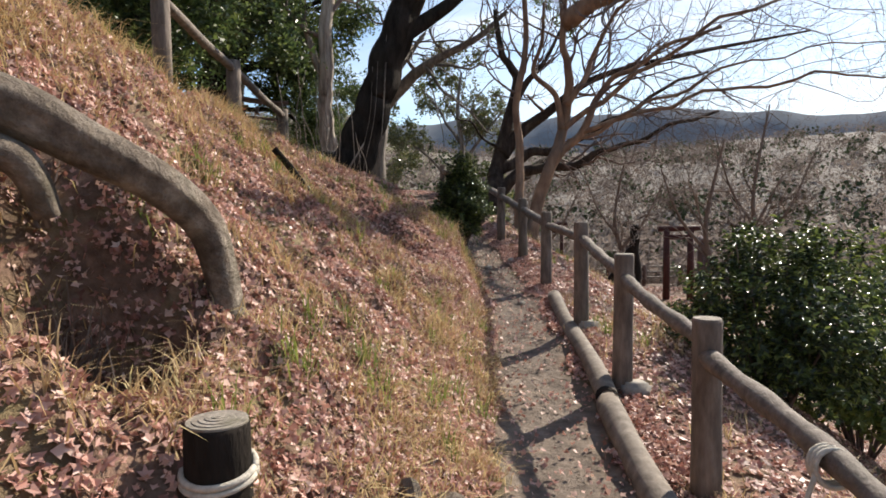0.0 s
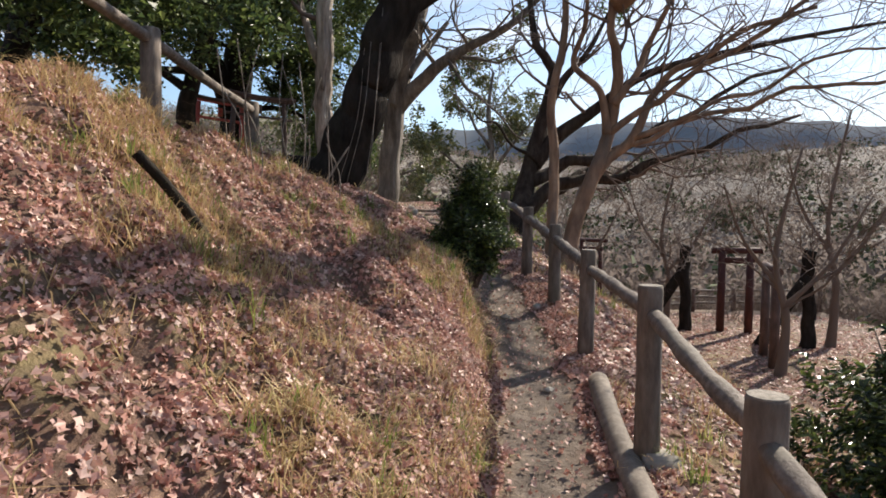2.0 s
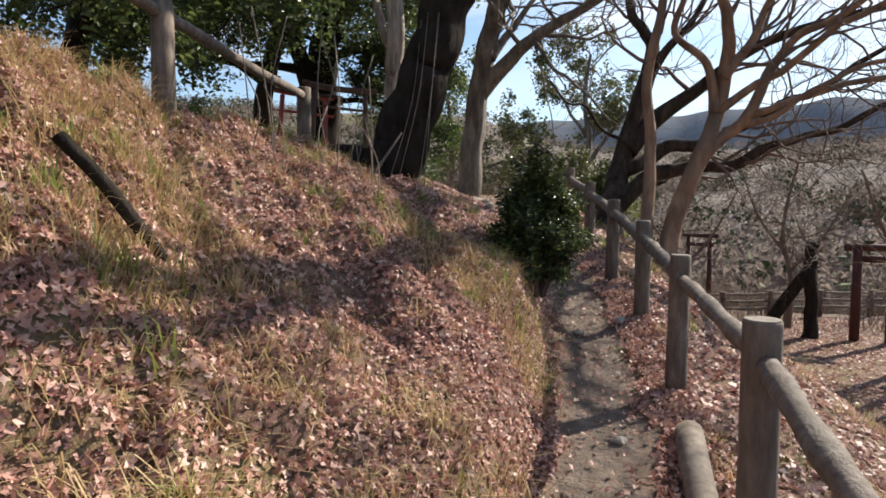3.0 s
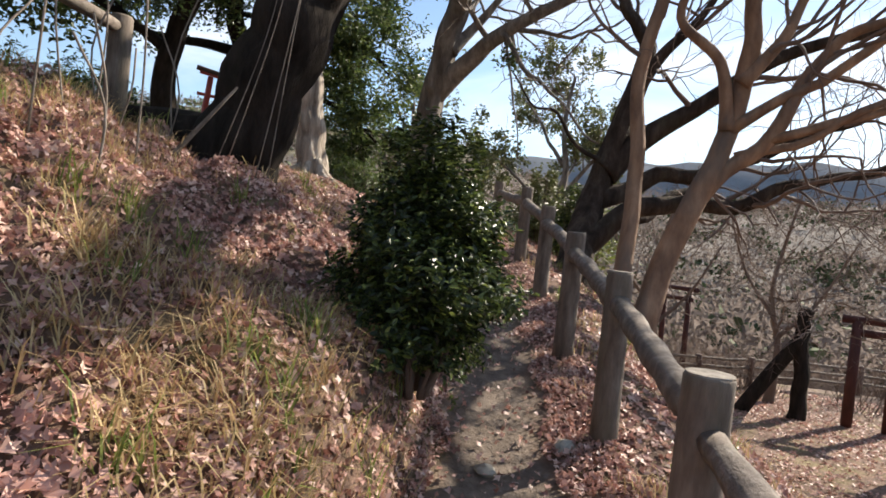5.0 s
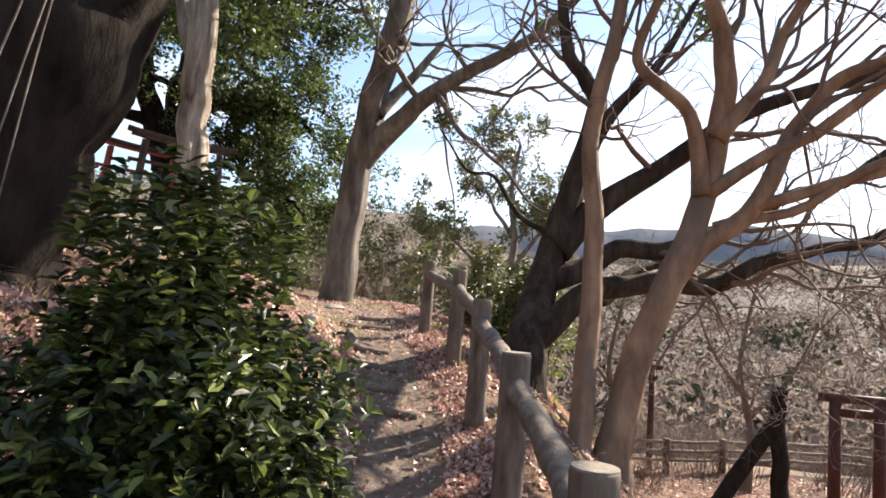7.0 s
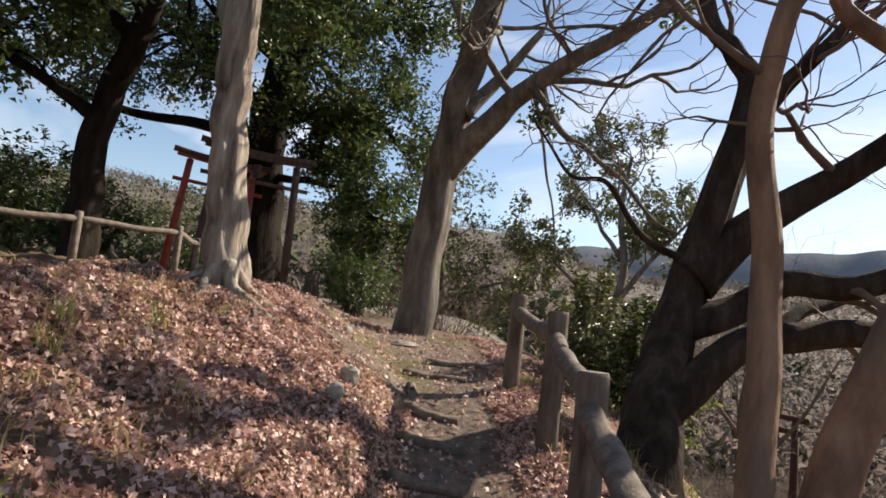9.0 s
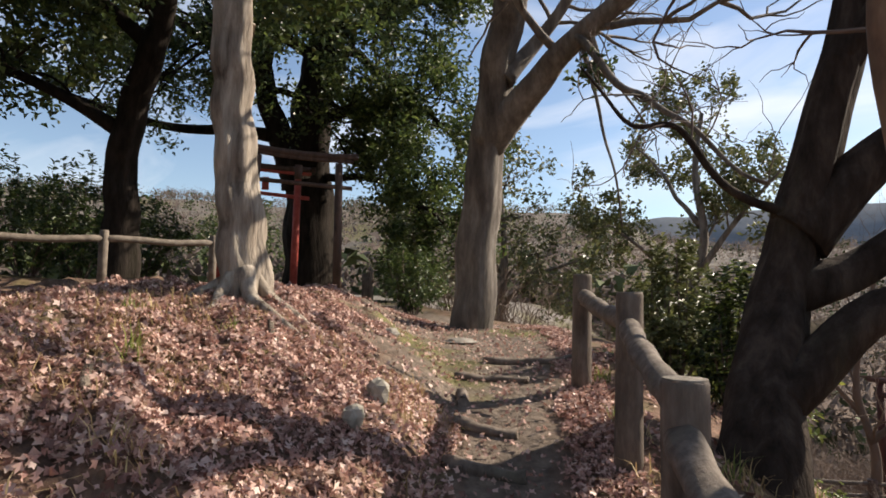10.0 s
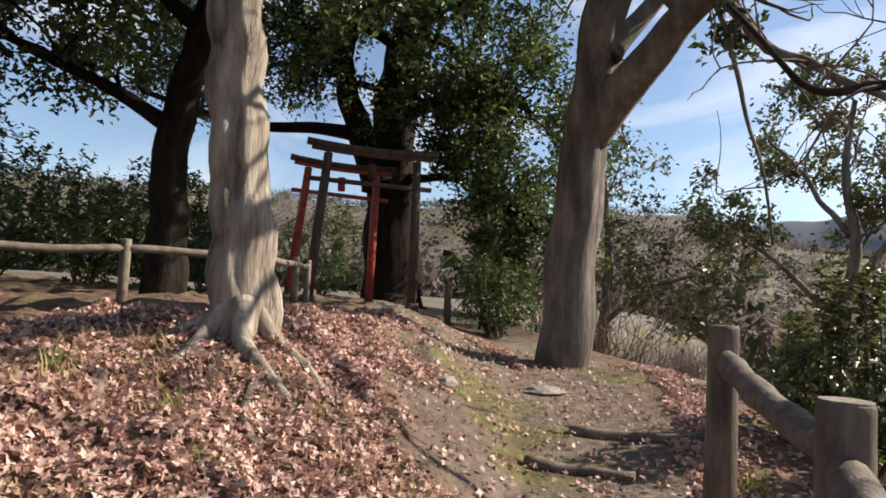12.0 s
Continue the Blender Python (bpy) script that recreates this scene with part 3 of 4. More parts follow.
tree("leaning_tree", (-1.7, 8.35, zs(-1.7, 8.35)), "massive dark tree leaning over the footpath, hung with vines",
     [("trunk", [(-1.88, 8.38, 2.1), (-1.75, 8.36, 2.6), (-1.46, 8.3, 3.3), (-1.24, 8.28, 3.9), (-1.02, 8.28, 4.6), (-0.72, 8.3, 5.4), (-0.5, 8.2, 6.4), (-0.4, 8.1, 7.8)], 0.34, 0.24),
      ("limb", [(-0.96, 8.3, 4.75), (-0.25, 8.4, 5.2), (0.45, 8.6, 5.8), (1.2, 9.0, 6.6)], 0.15, 0.05),
      ("limb", [(-0.72, 8.3, 5.4), (-1.25, 8.1, 6.4), (-2.2, 7.8, 7.2)], 0.2, 0.07)],
     M_BARK, [(1, 0.5, 6, 1.2, 2, 0.2, (0.5, 0, 0.2)), (0, 0.75, 5, 1.5, 2, 0.3, (0, 0, 0.3))], seed=3, flare=0.1, rough=0.14)
tree("pale_tree", (-2.83, 12.18, zs(-2.83, 12.18)), "pale smooth-barked tree with ridged bark and spreading roots",
     [("trunk", [(-2.8, 12.2, 2.4), (-2.84, 12.2, 2.7), (-2.92, 12.2, 3.25), (-2.97, 12.17, 3.8), (-2.98, 12.1, 4.4), (-2.92, 12.0, 5.0), (-2.9, 11.95, 6.2), (-2.7, 12.0, 7.6)], 0.205, 0.13),
      ("limb", [(-2.92, 12.05, 4.9), (-3.2, 12.1, 5.4), (-3.5, 12.2, 6.4)], 0.12, 0.05),
      ("root", [(-2.75, 12.1, 2.9), (-2.6, 12.0, 2.7), (-2.4, 11.93, zs(-2.4, 11.93) + 0.02), (-2.0, 11.85, zs(-2.0, 11.85) - 0.02)], 0.07, 0.025),
      ("root", [(-2.85, 12.05, 2.85), (-2.82, 11.9, 2.72), (-2.7, 11.72, zs(-2.7, 11.72) + 0.01), (-2.6, 11.5, zs(-2.6, 11.5) - 0.02)], 0.06, 0.02),
      ("root", [(-2.75, 12.2, 2.85), (-2.58, 12.25, 2.68), (-2.35, 12.25, zs(-2.35, 12.25) + 0.01), (-2.1, 12.2, zs(-2.1, 12.2) - 0.02)], 0.06, 0.02),
      ("root", [(-2.95, 12.15, 2.85), (-3.1, 12.0, 2.74), (-3.25, 11.85, zs(-3.25, 11.85) - 0.01)], 0.06, 0.025)],
     M_PALE, [(0, 0.8, 5, 1.6, 2, 0.3, (0, 0, 0.3))], seed=5, flare=0.08, rough=0.19, sides=36)
tree("forked_tree", (-2.3, 16.1, zs(-2.3, 16.1)), "tall grey forked tree at the head of the path",
     [("trunk", [(-2.36, 16.15, 2.1), (-2.32, 16.13, 2.5), (-2.24, 16.08, 3.8), (-2.05, 15.9, 5.05), (-1.78, 15.6, 6.1), (-1.45, 15.25, 7.0), (-1.2, 15.0, 8.4)], 0.3, 0.17),
      ("limb", [(-2.1, 15.95, 4.85), (-1.45, 15.72, 5.4), (-0.92, 15.45, 5.8), (-0.2, 15.17, 6.15), (0.7, 14.8, 6.5), (1.5, 14.4, 7.1)], 0.21, 0.05),
      ("limb", [(-1.8, 15.7, 5.6), (-1.4, 16.0, 6.2), (-0.8, 16.05, 7.0)], 0.13, 0.05),
      ("limb", [(-0.75, 15.3, 5.85), (-0.3, 15.1, 5.2), (0.1, 14.9, 4.83), (0.53, 14.53, 4.45), (1.1, 14.2, 3.8)], 0.05, 0.018),
      ("limb", [(-0.7, 15.3, 5.7), (-0.45, 15.2, 5.0), (-0.35, 15.2, 4.4), (-0.3, 15.2, 3.6)], 0.025, 0.01),
      # leafy bough out of view, added to keep sun off the leaning tree
      ("limb", [(-1.25, 15.05, 8.1), (0.5, 14.6, 8.5), (2.0, 13.9, 8.7), (3.3, 13.3, 8.7)], 0.14, 0.05)],
     M_GREY, [(1, 0.35, 9, 1.3, 2, 0.3, (0.3, 0, 0.3), "bald"), (2, 0.4, 4, 1.0, 2, 0.3, (0.2, 0, 0.2), "bald"), (3, 0.2, 6, 0.7, 1, -0.2, (0, 0, -0.2), "bald"), (0, 0.7, 5, 1.3, 2, 0.3, (0, 0, 0.2), "bald"), (5, 0.55, 8, 1.0, 2, 0.0, (0, 0, 0)), (1, 0.45, 2, 0.35, 1, -0.1, (0, 0.2, -0.3))], (M_CAMPHOR, 14, 0.1, 0.1, "evergreen leaves in loose clumps"), seed=7, flare=0.05)
tree("bare_tree", (0.95, 12.4, zs(0.95, 12.4)), "dark bare tree with a twisting trunk beyond the fence",
     [("trunk", [(0.92, 12.35, 1.2), (0.95, 12.45, 1.75), (1.0, 12.75, 2.25), (1.14, 13.1, 2.88), (1.3, 13.2, 3.53), (1.53, 13.3, 4.36), (1.67, 13.4, 5.05), (1.5, 13.4, 5.4), (1.25, 13.4, 5.8), (1.1, 13.3, 6.8)], 0.25, 0.055),
      ("limb", [(1.22, 13.15, 3.2), (1.75, 13.3, 3.75), (2.38, 13.3, 4.2), (3.55, 13.02, 5.0), (5.5, 12.4, 5.4), (8.0, 11.6, 5.7)], 0.18, 0.02),
      ("limb", [(1.56, 13.3, 4.45), (1.9, 13.2, 5.0), (2.3, 13.1, 5.45), (2.8, 13.2, 6.4)], 0.1, 0.03),
      ("limb", [(1.0, 12.65, 2.1), (1.6, 12.9, 2.6), (2.5, 13.2, 2.85), (3.7, 13.4, 3.15), (5.0, 13.5, 3.65), (6.8, 13.4, 4.3)], 0.165, 0.03),
      ("limb", [(1.24, 13.15, 3.35), (0.78, 12.9, 3.55), (0.5, 12.7, 3.9), (0.1, 12.8, 4.1), (-0.3, 12.9, 4.6)], 0.035, 0.01),
      ("limb", [(1.12, 13.05, 2.8), (1.9, 13.25, 3.1), (2.9, 13.3, 3.45), (4.2, 13.2, 4.1), (6.2, 12.9, 5.2)], 0.15, 0.03),
      ("limb", [(1.0, 12.75, 2.3), (1.32, 13.2, 2.5), (1.8, 13.8, 2.65), (2.6, 14.6, 3.1), (3.6, 15.2, 3.9)], 0.13, 0.04)],
     M_TWISTED, [(1, 0.3, 11, 1.7, 3, 0.05, (0.7, -0.2, 0.05)), (2, 0.3, 7, 1.2, 2, 0.2, (0.3, 0, 0.2)), (3, 0.3, 9, 1.1, 3, 0.0, (0.6, -0.1, 0.0)), (0, 0.75, 5, 1.0, 2, 0.2, (0, 0, 0.3)), (4, 0.3, 6, 0.7, 2, 0.2, (0, 0, 0.2)), (5, 0.3, 9, 1.3, 3, 0.1, (0.4, -0.1, 0.1))], seed=11, flare=0.14)
tree("maple", (1.6, 11.35, zs(1.6, 11.35)), "bare maple with several orange-brown stems beyond the fence",
     [("trunk", [(1.75, 11.4, 0.9), (1.8, 11.45, 1.35), (2.01, 11.59, 2.18), (2.34, 11.59, 3.05), (2.51, 11.56, 3.63), (2.61, 11.42, 4.46), (2.56, 11.34, 5.0), (2.44, 11.28, 5.5), (2.5, 11.2, 6.6)], 0.16, 0.06),
      ("stem", [(1.45, 11.2, 0.9), (1.46, 11.2, 1.35), (1.51, 11.41, 2.26), (1.52, 11.5, 3.16), (1.44, 11.49, 4.14), (1.57, 11.4, 4.87), (1.64, 11.32, 5.45), (1.6, 11.2, 6.6)], 0.115, 0.055),
      ("limb", [(2.47, 11.5, 3.6), (2.31, 11.4, 4.32), (1.82, 11.38, 4.82), (1.97, 11.19, 5.4), (2.0, 11.0, 6.2)], 0.075, 0.03),
      ("limb", [(2.2, 11.62, 2.7), (2.88, 11.51, 3.64), (3.2, 11.43, 4.2), (3.7, 11.22, 4.71), (4.4, 11.0, 5.1), (5.6, 10.6, 5.6)], 0.095, 0.03),
      ("limb", [(2.55, 11.4, 4.1), (2.91, 11.39, 4.63), (3.29, 11.25, 5.42), (3.9, 11.0, 6.4)], 0.075, 0.03),
      ("limb", [(2.6, 11.55, 3.3), (3.6, 11.3, 3.7), (4.8, 10.9, 4.3), (6.2, 10.4, 4.8), (8.5, 9.6, 5.0)], 0.05, 0.012),
      ("limb", [(2.5, 11.5, 3.6), (4.5, 11.0, 5.0), (6.5, 10.4, 6.0), (9.0, 9.8, 6.5)], 0.06, 0.014),
      ("limb", [(2.9, 11.45, 3.5), (5.0, 10.8, 4.1), (7.5, 10.0, 4.4), (9.6, 9.4, 4.2)], 0.05, 0.012),
      # two unseen upper limbs, added to cast the shadow bands on the bank
      ("limb", [(2.48, 11.25, 5.9), (3.2, 10.8, 6.2), (3.75, 10.1, 6.2), (3.55, 9.2, 6.1), (3.2, 8.3, 6.1), (3.0, 7.2, 6.1), (2.95, 6.2, 6.5)], 0.19, 0.08),
      ("limb", [(3.7, 10.0, 6.2), (4.1, 9.3, 6.6), (4.3, 8.4, 7.0), (4.4, 7.4, 7.6)], 0.13, 0.05)],
     M_MAPLE, [(8, 0.25, 6, 1.0, 2, 0.25, (0, -0.2, 0.2)), (9, 0.2, 5, 1.0, 2, 0.25, (0.2, -0.2, 0.2)), (6, 0.25, 12, 1.9, 3, 0.05, (0.8, -0.3, 0.0)), (7, 0.25, 12, 1.9, 3, 0.0, (0.8, -0.3, 0.0)), (3, 0.3, 9, 1.4, 3, 0.1, (0.6, -0.2, 0.1)), (4, 0.3, 8, 1.4, 3, 0.2, (0.5, -0.1, 0.3)), (5, 0.25, 9, 1.4, 3, 0.05, (0.6, -0.2, 0.0)), (0, 0.6, 6, 1.4, 3, 0.3, (0.3, 0, 0.3)), (1, 0.55, 5, 1.0, 2, 0.3, (-0.1, 0, 0.3)), (2, 0.4, 6, 0.9, 2, 0.3, (0, 0, 0.3))], seed=13, flare=0.06, rough=0.1)
CAMPHOR = (M_CAMPHOR, 22, 0.11, 0.14, "dark evergreen leaves in clumps")
tree("evergreen_tree", (-8.2, 20.4, zs(-8.2, 20.4)), "huge dark evergreen tree behind the red gates",
     [("trunk", [(-8.2, 20.5, 2.45), (-8.2, 20.5, 3.05), (-8.18, 20.35, 4.75), (-8.1, 20.1, 6.15), (-7.8, 19.85, 7.45), (-7.3, 19.6, 8.65), (-7.1, 19.6, 10.15)], 0.68, 0.3),
      ("limb", [(-8.2, 19.9, 5.35), (-8.35, 19.4, 6.35), (-8.5, 19, 7.35), (-8.25, 18.5, 8.55)], 0.34, 0.15),
      ("limb", [(-8.3, 19.4, 6.35), (-9, 18.7, 6.4), (-10.1, 17.7, 6.35), (-11.9, 16.6, 6.95)], 0.16, 0.05),
      ("limb", [(-7.9, 20, 6.95), (-6.5, 20.2, 7.05), (-5.3, 20, 6.75), (-4.3, 19.5, 6.35)], 0.16, 0.04),
      ("limb", [(-7.8, 19.9, 7.65), (-6.3, 19, 8.35), (-4.9, 18.4, 8.55), (-3.7, 17.8, 8.75)], 0.16, 0.04),
      ("limb", [(-8, 20.2, 5.55), (-6.7, 20.5, 5.55), (-5.5, 20.6, 4.95), (-4.7, 20.4, 4.35)], 0.1, 0.03),
      ("limb", [(-8.4, 19, 7.55), (-9.4, 17.4, 8.35), (-10.3, 15.8, 8.75)], 0.14, 0.04)],
     M_BARK, [(3, 0.25, 12, 1.3, 2, 0.0, (0, 0, 0)), (4, 0.25, 14, 1.5, 2, 0.05, (0, 0, 0)), (5, 0.3, 10, 1.0, 2, -0.1, (0, 0, -0.1)), (6, 0.2, 12, 1.6, 2, 0.05, (0, 0, 0.1)), (2, 0.75, 4, 1.0, 2, 0.2, (0, 0, 0.3)), (0, 0.75, 10, 1.8, 2, 0.0, (0, 0, 0)), (1, 0.6, 9, 1.6, 2, 0.0, (0, 0, 0))], CAMPHOR, 17, 0.25)
tree("evergreen_tree", (-6.8, 14.2, zs(-6.8, 14.2)), "leaning dark evergreen tree beside the upper rail fence",
     [("trunk", [(-6.9, 14.25, 2.4), (-6.86, 14.23, 2.9), (-6.84, 14.2, 3.75), (-6.77, 14.1, 4.63), (-6.45, 14.08, 5.66), (-6.1, 14.05, 6.5), (-5.6, 13.8, 8)], 0.27, 0.13),
      ("limb", [(-6.7, 14.1, 4.9), (-7.4, 13.6, 5.4), (-8.6, 13.0, 6.0), (-9.8, 12.6, 6.8)], 0.1, 0.03),
      ("limb", [(-6.3, 14.1, 6.1), (-7.2, 13.2, 7.0), (-8.4, 12.2, 7.4)], 0.1, 0.03),
      ("limb", [(-6.1, 14.0, 6.6), (-5.2, 13.6, 7.2), (-4.4, 12.8, 7.8)], 0.1, 0.03)],
     M_BARK, [(1, 0.3, 10, 1.3, 2, 0.0, (0, 0, 0)), (2, 0.2, 12, 1.5, 2, 0.0, (0, 0, 0)), (3, 0.3, 12, 1.4, 2, 0, (0, 0, 0)), (0, 0.8, 8, 1.5, 2, 0, (0, 0, 0))], CAMPHOR, 19, 0.1)

# ---- shrubs ----


def shrub(name, base, label, size, count, leaf, material, seed, stems=18, top=0.5, category="shrub", shoots=0):
    """Stems that fan out from a foot, with leaves on the outer shell and inside."""
    rn, rs = random.Random(seed), np.random.RandomState(seed)
    ob = thing(name, base, label, category)
    b = np.array(base)
    g, tips = Geo(), []
    for k in range(stems):
        a = rn.random() * 2 * math.pi
        e = rn.uniform(0.15, 1.0)
        tgt = b + np.array([math.cos(a) * size[0] * e * 0.8, math.sin(a) * size[1] * e * 0.8, size[2] * (1.05 - top * e * e) * rn.uniform(0.7, 1.1)])
        line = spline([b + np.array([math.cos(a), math.sin(a), 0]) * 0.08 - np.array((0, 0, 0.1)), b * 0.6 + tgt * 0.4 + np.array((math.cos(a) * 0.1, math.sin(a) * 0.1, 0)), tgt], 5)
        g.tube(line, np.linspace(0.018, 0.005, len(line)), 5, rnd=rn)
        tips += list(line[3:])
    part("framework", g, M_TWIG, ob)["kind"] = "stuff"
    per = 13
    m = max(40, count // per)
    d = rs.normal(size=(m, 3))
    d /= np.linalg.norm(d, axis=1)[:, None]
    rad = 0.35 + 0.62 * rs.random(m) ** 0.5
    lump = 1 + 0.16 * np.sin(d[:, 0] * 7 + seed) * np.sin(d[:, 1] * 6) + 0.16 * np.sin(d[:, 2] * 9 + d[:, 0] * 4)
    c = b + np.array((0, 0, size[2] * 0.5)) + d * (rad * lump)[:, None] * np.array((size[0], size[1], size[2] * 0.5))
    taper = 1 - 0.45 * np.clip((c[:, 2] - b[2]) / size[2] - 0.45, 0, 1)
    c[:, :2] = b[:2] + (c[:, :2] - b[:2]) * taper[:, None]
    tp = np.array(tips)
    pick = rs.randint(0, len(tp), m // 3)
    c = np.concatenate([c, tp[pick]])
    way = np.concatenate([d, rs.normal(size=(len(pick), 3)) * 0.5]) * 0.7 + np.array((0, 0, 0.75)) + rs.normal(size=(len(c), 3)) * 0.3
    reach = leaf * (2.2 + 2.2 * rs.random(len(c)))
    if shoots:
        a = rs.random(shoots) * 2 * math.pi
        e = np.sqrt(rs.random(shoots)) * 0.55
        root = b + np.stack([np.cos(a) * size[0] * e, np.sin(a) * size[1] * e, size[2] * (0.98 - 0.25 * e)], 1)
        for k in range(5):
            c = np.concatenate([c, root + np.array((0, 0, 0.075 * k)) + rs.normal(size=root.shape) * 0.012])
            way = np.concatenate([way, np.stack([np.cos(a) * 0.15, np.sin(a) * 0.15, np.ones(shoots)], 1)])
            reach = np.concatenate([reach, np.full(shoots, 0.08) * (0.5 + rs.random(shoots))])
    way /= np.linalg.norm(way, axis=1)[:, None]
    c, way, reach = (np.repeat(q, per, 0) for q in (c, way, reach))
    out = rs.normal(size=c.shape)
    out -= way * (out * way).sum(1)[:, None]
    out /= np.linalg.norm(out, axis=1)[:, None] + 1e-9
    c = c + way * (reach * (rs.random(len(c)) - 0.3))[:, None]
    keep = c[:, 2] > height(c[:, 0], c[:, 1]) + 0.02
    g = Geo()
    ovate(g, c[keep], leaf, rs, (way * 0.9 - out * 0.35 + np.array((0, 0, 0.35)) + rs.normal(size=c.shape) * 0.3)[keep], (out + way * 0.45)[keep])
    part("foliage", g, material, ob, "glossy dark green leaves", False)["kind"] = "stuff"
    return ob


shrub("evergreen_shrub", (0.15, 6.92, zs(0.05, 6.85) - 0.1), "dense glossy evergreen shrub beside the footpath", (0.45, 0.5, 1.02), 19000, 0.04, M_HOLLY, 21, 26, shoots=34)
shrub("evergreen_shrub", (3.2, 3.4, zs(3.2, 3.4)), "broad dark evergreen shrub below the log fence", (0.95, 1.4, 1.5), 16000, 0.06, M_HOLLY, 22, 26, 0.25, shoots=30)
shrub("evergreen_shrub", (4.7, 4.4, zs(4.7, 4.4)), "yellow-green evergreen shrub below the log fence", (1.2, 1.4, 2.35), 10000, 0.08, M_YELLOW, 23, 20, 0.3)

# ---- red gates ----


def gate(base, yaw, high, wide, label, tilt=0.0, dark=False):
    top = thing("torii_gate", base, label, "gate", "red shrine gates")
    m = Matrix.Translation(base) @ Matrix.Rotation(yaw, 4, "Z") @ Matrix.Rotation(tilt, 4, "Y")
    P = lambda x, y, z: tuple(m @ Vector((x, y, z)))
    red = M_DARKWOOD if dark else M_RED
    for s in (-1, 1):
        g = Geo()
        g.tube([P(s * (wide / 2 + 0.06), 0, -0.1), P(s * wide / 2, 0, high * 0.5), P(s * (wide / 2 - 0.05), 0, high * 0.93)], [0.08, 0.077, 0.07], 14)
        col = part("pillar", g, red, top)
        g = Geo()
        g.tube([P(s * (wide / 2 + 0.06), 0, -0.06), P(s * (wide / 2 + 0.06), 0, 0.1)], [0.125, 0.105], 14)
        part("base_collar", g, M_CONC if not dark else M_DARKWOOD, col)
    g = Geo()
    over = wide / 2 + 0.3
    g.tube([P(x, 0, high * 0.97 + 0.06 * (x / over) ** 2) for x in np.linspace(-over, over, 13)], 0.062, 10)
    part("top_beam", g, M_DARKWOOD, top, "dark weathered top beam")
    g = Geo()
    g.tube([P(x, 0, high * 0.942 + 0.05 * (x / over) ** 2) for x in np.linspace(-over + 0.08, over - 0.08, 9)], 0.04, 8)
    part("under_beam", g, red, top)
    g = Geo()
    g.tube([P(-wide / 2 - 0.22, 0, high * 0.76), P(wide / 2 + 0.22, 0, high * 0.76)], 0.042, 8)
    part("tie_beam", g, red, top)
    g = Geo()
    c = Vector(P(0, 0, high * 0.84))
    g.box(c, (0.14, 0.05, high * 0.1), yaw, 0.008)
    part("tablet", g, red, top)
    return top


YAW = math.atan2(1.0, 1.12)
gate((-6.3, 17.3, zs(-6.3, 17.3)), YAW, 2.6, 1.55, "front shrine gate with dark weathered pillars and red beams", 0.03, True)
gate((-7.95, 18.3, zs(-7.95, 18.3)), YAW, 2.7, 1.4, "faded red shrine gate behind the front one", 0.05)

for x, y, s, r, n, lf in ((-9.0, 14.3, 1.1, 1.5, 3500, 0.08), (-10.3, 12.8, 1.3, 1.7, 3500, 0.08), (-8.8, 16.2, 1.0, 1.5, 3500, 0.08), (-10.8, 16.5, 1.5, 2.2, 4000, 0.1), (-12.5, 14.5, 1.8, 2.6, 4000, 0.11),
                          (-10.8, 21.0, 1.4, 2.2, 3000, 0.1), (-6.4, 22.0, 1.0, 1.4, 3000, 0.1), (-4.2, 18.0, 0.7, 1.1, 3500, 0.06), (-6.6, 10.6, 1.0, 1.0, 2500, 0.08), (-5.0, 4.6, 1.3, 2.2, 5000, 0.08), (-5.4, 2.0, 1.4, 2.4, 3500, 0.09)):
    shrub("background_shrub", (x, y, zs(x, y)), "dark evergreen shrub at the back of the hilltop", (s, s, r), n, lf, M_CAMPHOR, int(abs(x) * 7 + y), 14, 0.3)
for x, y, s, r, n, lf in ((1.1, 15.2, 0.6, 1.7, 1700, 0.075), (0.3, 16.8, 0.7, 1.2, 1300, 0.08), (1.4, 17.2, 0.7, 1.3, 1200, 0.08), (-1.3, 18.8, 0.7, 1.1, 1200, 0.08)):
    shrub("leafy_shrub", (x, y, zs(x, y)), "yellow-green leafy shrub on the slope beyond the fence", (s, s, r), n, lf, M_YELLOW, int(x * 7 + y), 14, 0.3)

for x, y, r, h, n, m_ in ((0.3, 14.6, 0.5, 1.1, 3000, M_SUNNY), (0.9, 14.1, 0.42, 1.1, 2200, M_HOLLY), (0.1, 16.2, 0.6, 1.0, 2200, M_SUNNY)):
    shrub("leafy_shrub", (x, y, zs(x, y)), "glossy green shrub on the slope beyond the fence", (r, r, h), n, 0.065, m_, int(x * 9 + y * 3), 14, 0.4, shoots=10)
shrub("terrace_shrub", (8.2, 11.2, zs(8.2, 11.2)), "dark round evergreen shrub on the lower terrace", (1.0, 1.0, 1.3), 4000, 0.08, M_CAMPHOR, 77, 14, 0.3)

